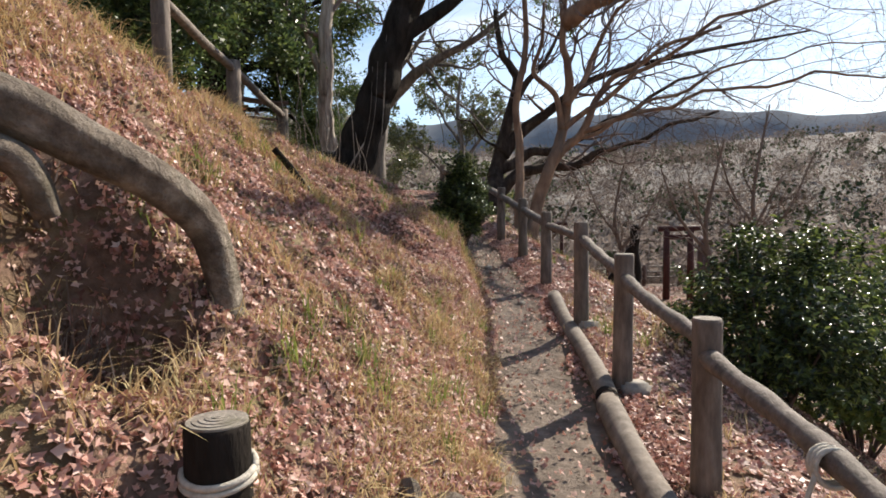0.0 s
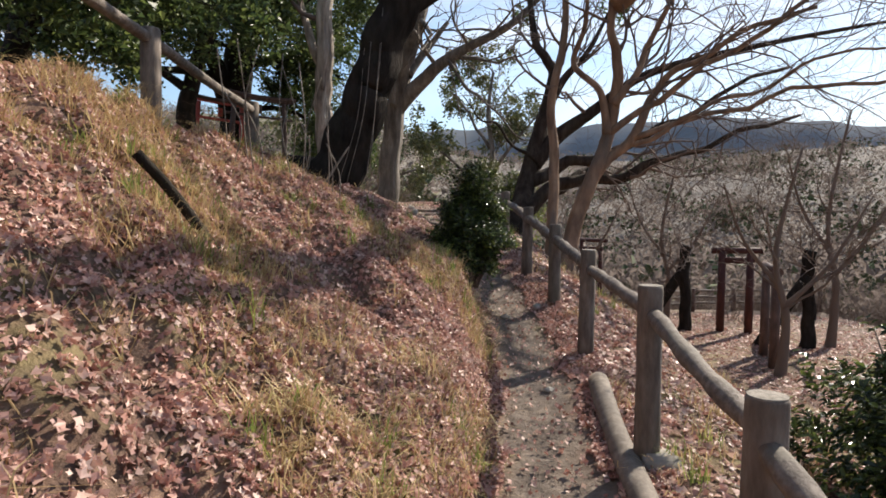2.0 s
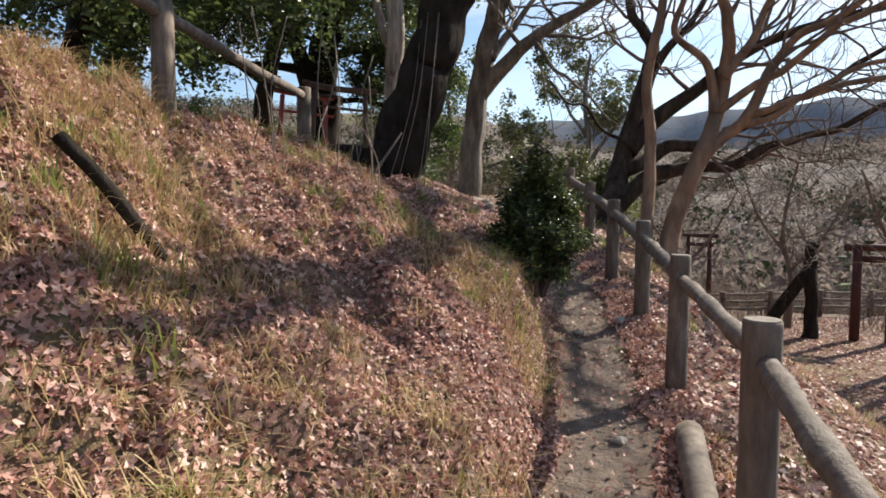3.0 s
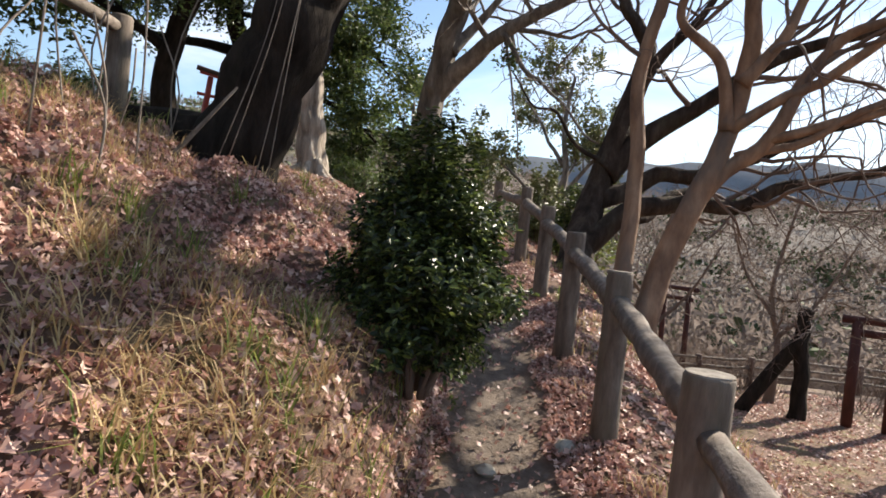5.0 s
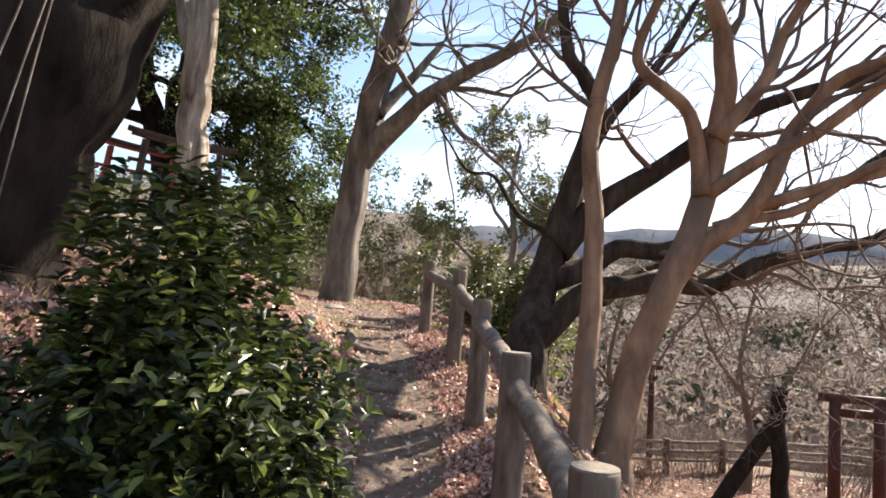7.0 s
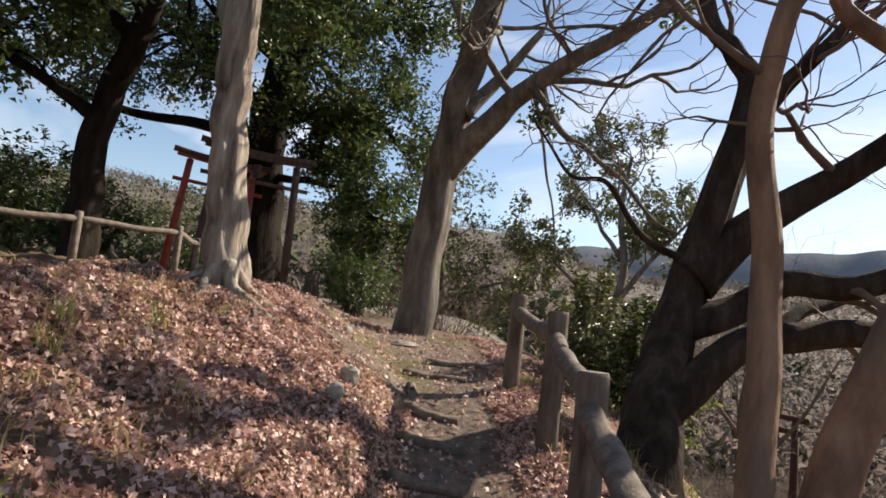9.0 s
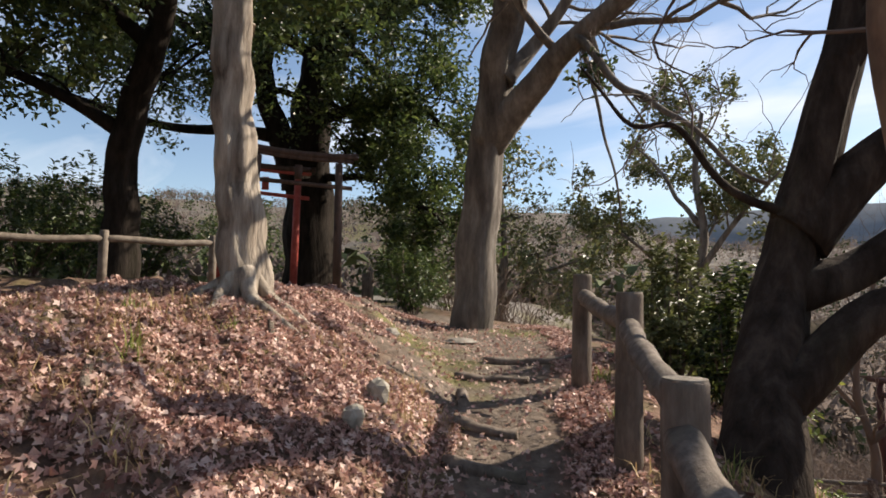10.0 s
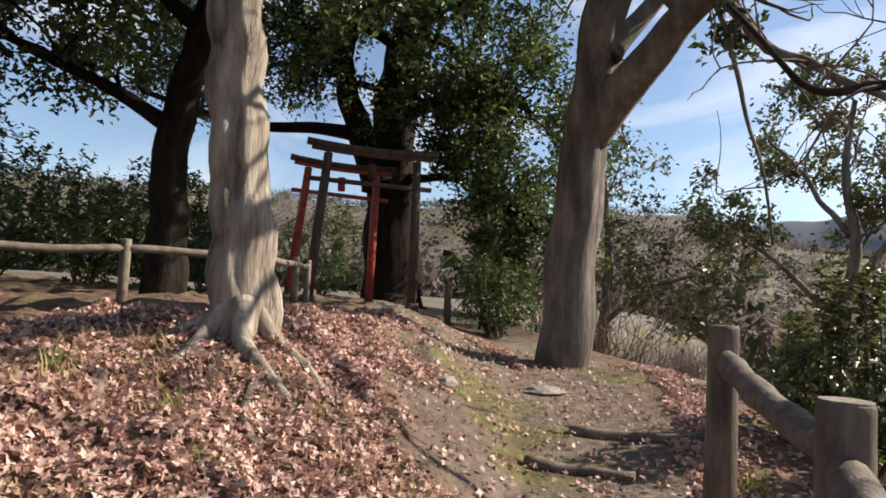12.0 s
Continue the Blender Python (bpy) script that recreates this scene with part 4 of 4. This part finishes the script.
# clumpy evergreens beyond the brow
tree("evergreen_tree", (0.2, 27, zs(0.2, 27)), "sunlit evergreen tree with clumped leaves down the slope",
     [("trunk", [(0.1, 27, zs(0.2, 27) - 0.3), (0.3, 27, 0), (0.0, 27, 2.5), (0.4, 27, 4.5), (0.2, 27, 6.5), (0.4, 27, 8.2)], 0.22, 0.06),
      ("limb", [(0.1, 27, 3.4), (1.2, 26.6, 5.0), (2.4, 26.3, 6.4)], 0.1, 0.03),
      ("limb", [(0.1, 27, 2.8), (-1.1, 26.8, 4.2), (-2.4, 26.6, 5.2)], 0.09, 0.03),
      ("limb", [(0.3, 27, 5.0), (-0.8, 27.4, 6.6), (-1.4, 27.4, 7.6)], 0.08, 0.03)],
     M_GREY, [(0, 0.55, 7, 1.1, 2, 0.1, (0, 0, 0.1)), (1, 0.35, 7, 1.1, 2, 0.1, (0, 0, 0)), (2, 0.45, 6, 1.0, 2, 0.1, (0, 0, 0)), (3, 0.45, 5, 0.9, 2, 0.1, (0, 0, 0))], (M_SUNNY, 9, 0.15, 0.12, "sunlit olive leaves in clumps"), 31, 0.05, 10)
tree("evergreen_tree", (-5.2, 25, zs(-5.2, 25)), "evergreen tree with low spreading crown below the brow",
     [("trunk", [(-5.2, 25, zs(-5.2, 25) - 0.3), (-5.0, 25, 1.5), (-4.8, 25, 4.0), (-5.0, 25, 6.5)], 0.2, 0.06),
      ("limb", [(-4.9, 25, 2.6), (-3.8, 24.6, 3.4), (-2.6, 24.2, 3.8)], 0.08, 0.03), ("limb", [(-4.9, 25, 3.6), (-6.0, 24.6, 4.6), (-7.0, 24.2, 5.2)], 0.08, 0.03)],
     M_GREY, [(0, 0.5, 10, 1.2, 2, 0.0, (0, 0, 0)), (1, 0.3, 9, 1.0, 2, 0.0, (0, 0, 0)), (2, 0.3, 8, 1.0, 2, 0.0, (0, 0, 0))], (M_SUNNY, 5, 0.14, 0.14, "sunlit olive leaves in clumps"), 33, 0.05, 10)
tree("evergreen_tree", (-6.6, 8.4, zs(-6.6, 8.4)), "dark evergreen tree behind the upper fence",
     [("trunk", [(-6.6, 8.4, 2.6), (-6.5, 8.4, 4.0), (-6.2, 8.5, 5.6), (-6.0, 8.6, 8.0)], 0.24, 0.1),
      ("limb", [(-6.4, 8.4, 4.4), (-5.2, 7.6, 4.9), (-4.2, 6.8, 5.0)], 0.09, 0.03), ("limb", [(-6.3, 8.4, 5.0), (-5.4, 9.4, 5.6), (-4.4, 10.2, 5.8)], 0.09, 0.03), ("limb", [(-6.3, 8.4, 5.2), (-6.0, 6.8, 5.8), (-5.2, 5.2, 6.2)], 0.09, 0.03)],
     M_BARK, [(0, 0.55, 9, 1.5, 2, 0.0, (0, 0, 0)), (1, 0.3, 9, 1.1, 2, -0.1, (0, 0, 0)), (2, 0.3, 9, 1.1, 2, 0.0, (0, 0, 0)), (3, 0.3, 9, 1.1, 2, 0.0, (0, 0, 0))], CAMPHOR, 35, 0.1, 10)
for k, (x, y, h) in enumerate(((7.5, 15.5, 5.5), (10.5, 19.0, 7.0), (6.8, 23.0, 6.0), (13.5, 14.0, 6.5), (3.6, 24.0, 5.5))):
    z = zs(x, y)
    tree("bare_tree", (x, y, z), "grey-brown bare tree in the thicket below the path",
         [("trunk", [(x, y, z - 0.2), (x + 0.1, y, z + h * 0.25), (x - 0.2, y, z + h * 0.55), (x + 0.3, y, z + h)], 0.13, 0.03),
          ("limb", [(x, y, z + h * 0.3), (x + 0.9, y - 0.3, z + h * 0.5), (x + 1.7, y - 0.5, z + h * 0.8)], 0.07, 0.02),
          ("limb", [(x - 0.1, y, z + h * 0.4), (x - 0.9, y + 0.2, z + h * 0.6), (x - 1.5, y, z + h * 0.85)], 0.06, 0.02)],
         M_BRUSH, [(0, 0.35, 8, 1.5, 3, 0.15, (0, 0, 0.1)), (1, 0.3, 8, 1.2, 3, 0.1, (0.2, 0, 0)), (2, 0.3, 8, 1.2, 3, 0.1, (-0.2, 0, 0))], seed=40 + k, flare=0.05, sides=9, group="bare thicket trees")


def brush(rs, stems, high, spread):
    """Thin arching stems from one foot: (stems, 9, 3) points."""
    a = rs.random(stems) * 2 * math.pi
    e = rs.random(stems) * spread
    foot = rs.normal(size=(stems, 3)) * np.array((0.25, 0.25, 0)) * spread
    h = high * (0.5 + 0.6 * rs.random(stems))
    mid = foot + np.stack([np.cos(a) * e * 0.35, np.sin(a) * e * 0.35, h * 0.55], 1) + rs.normal(size=(stems, 3)) * 0.08
    tip = foot + np.stack([np.cos(a) * e, np.sin(a) * e, h], 1) + rs.normal(size=(stems, 3)) * 0.15
    r = np.array([0.012, 0.008, 0.003])
    t = np.arange(3) * 2 * math.pi / 3
    tri = np.stack([np.cos(t), np.sin(t), np.zeros(3)], 1)
    return np.concatenate([p[:, None, :] + tri[None] * rr for p, rr in zip((foot, mid, tip), r)], 1)


STEMFACES = [(0, 1, 4, 3), (1, 2, 5, 4), (2, 0, 3, 5), (3, 4, 7, 6), (4, 5, 8, 7), (5, 3, 6, 8)]
rs = np.random.RandomState(50)
th = Geo()
spots = []
while len(spots) < 430:
    x, y = rs.uniform(-8, 34), rs.uniform(15, 62)
    f = np.interp(y, STATION, BRINK) if y < 30 else -12.5
    if (x > f + 2.2 and y > 21.5 + 0.2 * x) or (x > 15 and y > 8):
        spots.append((x, y))
spots += [(rs.uniform(14, 26), rs.uniform(0, 14)) for k in range(45)] + [(rs.uniform(-1.6, 1.4), rs.uniform(18.5, 22)) for k in range(14)] + [(rs.uniform(-5, -2.6), rs.uniform(19.6, 22)) for k in range(6)]
for x, y in spots:
    far_ = math.hypot(x, y - 8)
    st = brush(rs, 54, rs.uniform(1.0, 2.0), rs.uniform(1.4, 2.6))
    st = st * np.array((1, 1, 1)) + np.array((x, y, zs(x, y) - 0.1))
    if far_ > 22:
        c = st.mean(1, keepdims=True)
        st = c + (st - c) * np.array((1.25, 1.25, 1.25))
    th.bulk(st, STEMFACES)
    tw = st[:, 6:9].mean(1)
    side = np.repeat(tw, 2, 0)
    tiny = np.repeat(st[:, 3:6].mean(1), 2, 0)
    k = rs.random((len(side), 1))
    p0 = tiny + (side - tiny) * k
    p1 = p0 + rs.normal(size=p0.shape) * 0.35 + np.array((0, 0, 0.25))
    n = rs.normal(size=p0.shape)
    n = np.cross(p1 - p0, n)
    n = n / (np.linalg.norm(n, axis=1)[:, None] + 1e-9) * 0.006
    th.bulk(np.stack([p0 - n, p0 + n, p1], 1), [(0, 1, 2)])
tagged(part("thicket", th, M_BRUSH, smooth=False), "dense grey-brown leafless thicket covering the lower slope", "thicket", kind="stuff")

# woods on the far hillside
wd, ev = Geo(), Geo()
n = 7200
ang, rad_ = rs.uniform(-1.35, 1.5, n), 55 + 400 * rs.random(n) ** 1.2
wx, wy = np.sin(ang) * rad_, 8 + np.cos(ang) * rad_
wz = height(wx, wy)
pick = rs.random(n) < 0.2
for geo, sel, per, wide, tall in ((wd, ~pick, 34, 2.0, 3.2), (ev, pick, 22, 1.7, 2.6)):
    c = np.stack([wx[sel], wy[sel], wz[sel] + tall], 1)
    c = np.repeat(c, per, 0)
    c = c + rs.normal(size=c.shape) * np.array((wide, wide, tall * 0.55))
    leaves(geo, c, 1.05 if geo is wd else 1.5, rs, None, narrow=0.4 if geo is wd else 0.9)
tagged(part("far_woods", wd, M_WOODS, smooth=False), "leafless brown woods across the valley", "woods", kind="stuff")
tagged(part("far_evergreens", ev, M_EVERWOODS, smooth=False), "dark evergreen trees among the far woods", "woods", kind="stuff")

# ---- upper fences ----


def rail_fence(label, posts, high, r, rails, material, railmat, rr=0.045, name="rail_fence", group=""):
    fe = thing(name, (posts[0][0], posts[0][1], zs(*posts[0])), label, "fence", group)
    for x, y in posts:
        g = Geo()
        z = zs(x, y)
        g.tube([(x, y, z - 0.12), (x, y, z + high * 0.5), (x, y, z + high - 0.02), (x, y, z + high)], [r, r * 0.98, r * 0.96, r * 0.85], 12, 0.03)
        part("post", g, material, fe)
    for (xa, ya), (xb, yb) in zip(posts, posts[1:]):
        for h in rails:
            g = Geo()
            a, b = np.array((xa, ya, zs(xa, ya) + h)), np.array((xb, yb, zs(xb, yb) + h))
            g.tube([a + (b - a) * t + np.array((0, 0, 0.012 * math.sin(t * 7 + h))) for t in np.linspace(-0.02, 1.02, 8)], rr, 9, 0.05)
            part("rail", g, railmat, fe)
    return fe


rail_fence("weathered post and rail fence along the top of the bank", [(-3.0, 0.4), (-2.9, 2.0), (-2.82, 3.55), (-2.8, 5.5), (-2.97, 8.4)], 1.08, 0.095, [0.96], M_LOG, M_RAIL, 0.055)
rail_fence("pale post and rail fence on the hilltop", [(-6.3, 10.2), (-5.9, 11.6), (-5.46, 12.9), (-5.05, 14.1), (-5.7, 15.3), (-6.5, 16.3)], 0.65, 0.05, [0.55], M_KERB, M_KERB, 0.04)
rail_fence("short grey stakes with a thin rail beside the red gates", [(-4.8, 17.6), (-5.2, 18.2), (-5.6, 18.8), (-6.0, 19.4), (-6.4, 20.0)], 0.62, 0.04, [0.5], M_LOG, M_DARKWOOD, 0.02, "stake_fence")
rail_fence("dark wooden rail fence along the lower terrace", [(2.0, 23.7), (3.6, 23.9), (5.1, 24.2), (6.8, 24.9), (8.6, 25.6), (10.4, 26.1), (12.2, 26.4), (14.0, 26.5)], 0.95, 0.1, [0.35, 0.6, 0.85], M_DARKWOOD, M_RAIL, 0.045)

# ---- timber frames and stumps on the terrace ----


def post_frame(a, b, high, r, material, label):
    top = thing("timber_frame", (a[0], a[1], zs(*a)), label, "frame", "terrace frames")
    for x, y in (a, b):
        g = Geo()
        z = zs(x, y)
        g.tube([(x, y, z - 0.1), (x, y, z + high)], [r, r * 0.95], 12, 0.03)
        part("post", g, material, top)
    va = np.array((a[0], a[1], zs(*a) + high))
    vb = np.array((b[0], b[1], zs(*b) + high))
    d = (vb - va) / np.linalg.norm(vb - va)
    for h, ov in ((0.02, 0.35), (-0.3, 0.12)):
        g = Geo()
        g.tube([va - d * ov + np.array((0, 0, h)), vb + d * ov + np.array((0, 0, h))], r * 0.8, 10)
        part("crossbeam", g, material, top)


post_frame((7.7, 16.3), (8.05, 17.7), 2.5, 0.12, M_DARKWOOD, "dark timber post frame with crossbeams on the terrace")
post_frame((4.65, 24.3), (4.1, 25.4), 2.85, 0.09, M_REDWOOD, "thin dark red timber frame on the terrace")
post_frame((8.15, 21.3), (8.95, 21.0), 2.7, 0.13, M_REDWOOD, "dark red timber frame with stout posts on the terrace")
for k, (x, y) in enumerate(((7.0, 21.4), (9.8, 18.9))):
    st = thing("cut_tree", (x, y, zs(x, y)), "dark lopped tree with a leaning prop on the terrace", "tree")
    z = zs(x, y)
    g = Geo()
    bole(g, [(x, y, z - 0.1), (x + 0.02, y, z + 1.0), (x - 0.08, y, z + 2.1), (x, y, z + 2.9)], 0.2, 0.17, 12, 0.15, 0.05)
    part("trunk", g, M_BARK, st)
    g = Geo()
    g.tube(spline([(x - 1.3, y + 0.2, z - 0.05), (x - 0.75, y + 0.1, z + 0.95), (x - 0.05, y, z + 2.1)]), 0.18, 10, 0.12)
    part("prop", g, M_BARK, st)
    g = Geo()
    rn = random.Random(60 + k)
    for q in range(16):
        grow(g, (x, y, z + rn.uniform(1.9, 2.9)), (rn.gauss(0, 1), rn.gauss(0, 1), rn.uniform(0.1, 0.9)), rn.uniform(0.9, 1.6), 0.022, 2, rn, 0.0)
    part("twig_spray", g, M_TWIG, st)["kind"] = "stuff"

# ---- stones, roots and timber in the path ----


def stone(x, y, s, seed, label, material=None, sink=0.3, name="stone"):
    bm = bmesh.new()
    bmesh.ops.create_icosphere(bm, subdivisions=2, radius=1)
    rn = random.Random(seed)
    ph = [rn.random() * 6 for k in range(3)]
    for v in bm.verts:
        k = 1 + 0.16 * math.sin(v.co.x * 3 + ph[0]) + 0.14 * math.sin(v.co.y * 4 + ph[1]) + 0.1 * math.sin(v.co.z * 5 + ph[2])
        v.co = Vector((v.co.x * s[0] * k, v.co.y * s[1] * k, v.co.z * s[2] * k))
    me = bpy.data.meshes.new(name)
    bm.to_mesh(me)
    bm.free()
    me.materials.append(material or M_STONE)
    ob = new(name, me)
    ob.matrix_world = pose(x, y, zs(x, y) + s[2] * (1 - 2 * sink), 0, 0, rn.uniform(0, 180))
    return tagged(ob, label, "stone", "stones by the path")


stone(-1.12, 11.4, (0.08, 0.07, 0.075), 1, "pale rounded stone at the edge of the path", sink=0.15)
stone(-0.98, 10.9, (0.055, 0.05, 0.075), 2, "pale upright stone at the edge of the path", sink=0.15)
stone(-2.2, 13.5, (0.16, 0.1, 0.05), 3, "flat grey stone set in the path", M_CONC)
stone(-1.9, 14.6, (0.22, 0.12, 0.04), 4, "flat stone step on the path", M_CONC)
stone(0.0, 0.1, (0.09, 0.06, 0.07), 5, "mossy stone half buried in the bank", M_ROOT)
stone(-0.42, -0.55, (0.13, 0.07, 0.06), 6, "long stone half buried in the bank", M_ROOT)
stone(-0.14, -0.1, (0.06, 0.05, 0.08), 7, "mossy stone half buried in the bank", M_ROOT)
stone(0.86, 4.9, (0.05, 0.04, 0.03), 8, "small stone on the footpath")
stone(0.55, 7.0, (0.06, 0.05, 0.035), 9, "small stone on the footpath")
stone(0.95, 7.35, (0.07, 0.05, 0.04), 10, "pale stone at a fence post")
for k, (xa, ya, xb, yb, r) in enumerate(((-1.5, 12.5, -0.95, 12.35, 0.04), (-1.35, 12.0, -0.45, 12.0, 0.035), (-1.2, 11.45, -0.25, 11.5, 0.035), (-0.85, 10.9, -0.1, 10.95, 0.035), (-1.5, 13.0, -0.7, 13.15, 0.03), (-1.3, 13.7, -0.5, 13.9, 0.03), (-0.6, 10.4, 0.15, 10.45, 0.035))):
    g = Geo()
    xa = max(xa, float(np.interp(ya, STATION, EDGE)) - 0.04)
    pts = [(xa + (xb - xa) * t, ya + (yb - ya) * t + 0.015 * math.sin(t * 6 + k), 0) for t in np.linspace(0, 1, 8)]
    g.tube([(x, y, zs(x, y) + 0.014 + 0.008 * math.sin(i * 1.9)) for i, (x, y, z) in enumerate(pts)], [r * 1.3 * (0.9 + 0.12 * math.sin(i)) for i in range(8)], 8, 0.15)
    tagged(part("step_log", g, M_LOG), "worn dark log set across the path as a step", "step", "path steps")
for k, pts in enumerate((((-2.2, 11.75), (-1.95, 11.5), (-1.6, 11.35), (-1.4, 11.05)), ((-2.6, 11.2), (-2.2, 11.0), (-1.9, 11.05)), ((-1.9, 10.2), (-1.6, 9.9), (-1.35, 9.95)))):
    g = Geo()
    line = spline([(x, y, 0) for x, y in pts], 5)
    line[:, 2] = height(line[:, 0], line[:, 1]) + 0.012
    g.tube(line, np.linspace(0.032, 0.012, len(line)), 7, 0.15)
    tagged(part("surface_root", g, M_ROOT), "thin bleached root creeping over fallen leaves", "root", "bank roots")

# added dark bar, stands in for the shaded strip along the brow
g = Geo()
line = spline([(-1.85, 8.4, 2.62), (-2.5, 8.5, 2.72), (-3.3, 8.75, 2.78), (-4.2, 8.7, 2.86), (-5.2, 8.9, 2.85)], 6)
g.tube(line, np.linspace(0.2, 0.12, len(line)), 14, 0.15, rnd=rnd)
tagged(part("surface_root", g, M_BARK), "dark root-like bar added along the brow of the bank for the shade there", "root", "bank roots")
g = Geo()
zg = zs(-1.7, 7.5)
g.tube(spline([(-1.72, 7.45, zg - 0.05), (-1.6, 7.56, zg + 0.18), (-1.44, 7.7, zg + 0.48)], 5), np.linspace(0.022, 0.009, 11), 8, 0.12)
tagged(part("dead_branch", g, M_ROOT), "pale dead branch leaning against the dark tree", "branch")

# dead stalks on the brow of the bank and vines on the leaning tree
rn = random.Random(71)
for k in range(16):
    x, y = rn.uniform(-2.3, -1.0), rn.uniform(5.4, 8.2)
    z = zs(x, y)
    h = rn.uniform(0.5, 1.5)
    g = Geo()
    g.tube(spline([(x, y, z - 0.03), (x + rn.gauss(0, 0.05), y + rn.gauss(0, 0.05), z + h * 0.5), (x + rn.gauss(0, 0.12), y + rn.gauss(0, 0.12), z + h)], 4), 0.006, 5)
    tagged(part("dead_stalk", g, M_KERB), "thin pale dead stalk standing on the bank", "stalk", "dead stalks")
for k in range(4):
    x0, y0 = rn.uniform(-1.45, -0.95), rn.uniform(7.75, 7.9)
    g = Geo()
    zt = rn.uniform(4.2, 5.2)
    zb = zs(x0 - 0.2, y0 - 0.1)
    g.tube(spline([(x0, y0 + 0.2, zt), (x0 - 0.05, y0, (zt + zb) / 2), (x0 - 0.2 + rn.gauss(0, 0.1), y0 - 0.1, zb)], 5), 0.004, 5)
    tagged(part("vine", g, M_KERB), "thin pale vine hanging from the leaning tree", "vine", "hanging vines")

# ---- leaves and grass on the ground ----
rs = np.random.RandomState(90)


def strew(n, xlo, xhi, ylo, yhi):
    x, y = rs.uniform(xlo, xhi, n), rs.uniform(ylo, yhi, n)
    return x, y


x, y = strew(420000, -4.2, 1.5, -2.6, 16.5)
e, f = np.interp(y, STATION, EDGE), np.interp(y, STATION, BRINK)
b = bare(x, y)
patch = np.clip(0.75 + 0.45 * ripple(x, y, 2.3) + 0.25 * ripple(x, y, 7.0), 0.5, 1)
keep = (x < f) & (rs.random(len(x)) < np.where(b > 0.3, 0.06, patch)) & (x > -0.5 * (y + 2.6) - 3.2)
x, y = x[keep], y[keep]
upper = y + rs.normal(size=len(y)) * 0.9 + 0.5 * ripple(x, y, 1.7) > 7.6
for sel, m_, label in ((~upper, M_LITTER, "fallen red-brown and pink maple leaves covering the bank"), (upper, M_PINK, "fallen pale pink and tan leaves on the upper bank")):
    g = Geo()
    lx, ly = x[sel], y[sel]
    lobed(g, np.stack([lx, ly, height(lx, ly) + 0.012 + 0.025 * rs.random(len(lx))], 1), 0.034, rs, slope_normals(lx, ly), 0.7)
    tagged(part("leaf_litter", g, m_, smooth=False), label, "leaves", kind="stuff")
x, y = strew(90000, -0.4, 6.5, -1, 18)
f = np.interp(y, STATION, BRINK)
keep = (x > f - 0.1) & (rs.random(len(x)) < np.exp(-(x - f) / 3.0) * np.interp(y, [9, 10.5], [1, 0.35]))
x, y = x[keep], y[keep]
g = Geo()
lobed(g, np.stack([x, y, height(x, y) + 0.012], 1), 0.052, rs, slope_normals(x, y), 0.45)
tagged(part("slope_litter", g, M_LITTER, smooth=False), "fallen brown leaves on the slope below the fence", "leaves", kind="stuff")

x, y = strew(34000, 2.5, 14, 9, 25)
keep = (rs.random(len(x)) < 0.35 + 0.65 * smooth01(0.5 + ripple(x, y, 0.9))) & (height(x, y) < -0.4)
x, y = x[keep], y[keep]
g = Geo()
lobed(g, np.stack([x, y, height(x, y) + 0.012], 1), 0.075, rs, slope_normals(x, y), 0.4)
tagged(part("terrace_litter", g, M_LITTER, smooth=False), "fallen leaves scattered over the lower terrace", "leaves", kind="stuff")


def tufts(n, per, xlo, xhi, ylo, yhi, high, material, label, name, side, lean=0.8, spread=0.05, width=0.004):
    x, y = strew(n, xlo, xhi, ylo, yhi)
    e, f = np.interp(y, STATION, EDGE), np.interp(y, STATION, BRINK)
    keep = (x < e - 0.02) if side < 0 else (x > f - 0.12) if side > 0 else (x < f) & (bare(x, y) < 0.3)
    keep &= rs.random(len(x)) < (0.25 + 0.75 * smooth01((9.0 - y) / 4)) * np.clip(0.5 + 1.1 * ripple(x, y, 1.9), 0.04, 1)
    x, y = np.repeat(x[keep], per) + rs.normal(size=keep.sum() * per) * spread, np.repeat(y[keep], per) + rs.normal(size=keep.sum() * per) * spread
    g = Geo()
    blades(g, np.stack([x, y, height(x, y) - 0.01], 1), high, rs, lean, width)
    tagged(part(name, g, material, smooth=False), label, "grass", kind="stuff")


tufts(4200, 22, -3.4, 0.6, -2.6, 12, 0.125, M_DRY, "dry straw-coloured grass matted over the bank", "dry_grass", -1, 1.2, 0.07, 0.0035)
tufts(430, 26, -3.2, 0.5, -2.4, 12, 0.17, M_GRASS, "small green grass tufts on the bank", "green_grass", -1, 0.9, 0.035, 0.004)
tufts(900, 18, 0.2, 3.5, -1, 15, 0.13, M_DRY, "dry grass below the fence", "slope_grass", 1, 1.0, 0.07)
tufts(160, 26, -0.3, 2.0, 1, 14, 0.16, M_GRASS, "green grass at the fence foot", "fence_grass", 1, 0.8, 0.04)
tufts(520, 30, -3.2, 0.45, -2.4, 6.0, 0.19, M_DRY, "long drooping tufts of straw-coloured grass on the bank", "long_grass", -1, 1.5, 0.045, 0.0035)

# dry weeds in the hollow under the root
g = Geo()
for x, y in [(rs.uniform(-1.75, -1.05), rs.uniform(-0.75, 0.02)) for k in range(14)]:
    st = brush(rs, 22, 0.34, 0.3)
    st = st * np.array((0.6, 0.6, 1.0)) + np.array((x, y, zs(x, y)))
    g.bulk(st, STEMFACES)
tagged(part("dry_weeds", g, M_BRUSH, smooth=False), "grey dead weeds filling the hollow under the root", "weeds", kind="stuff")
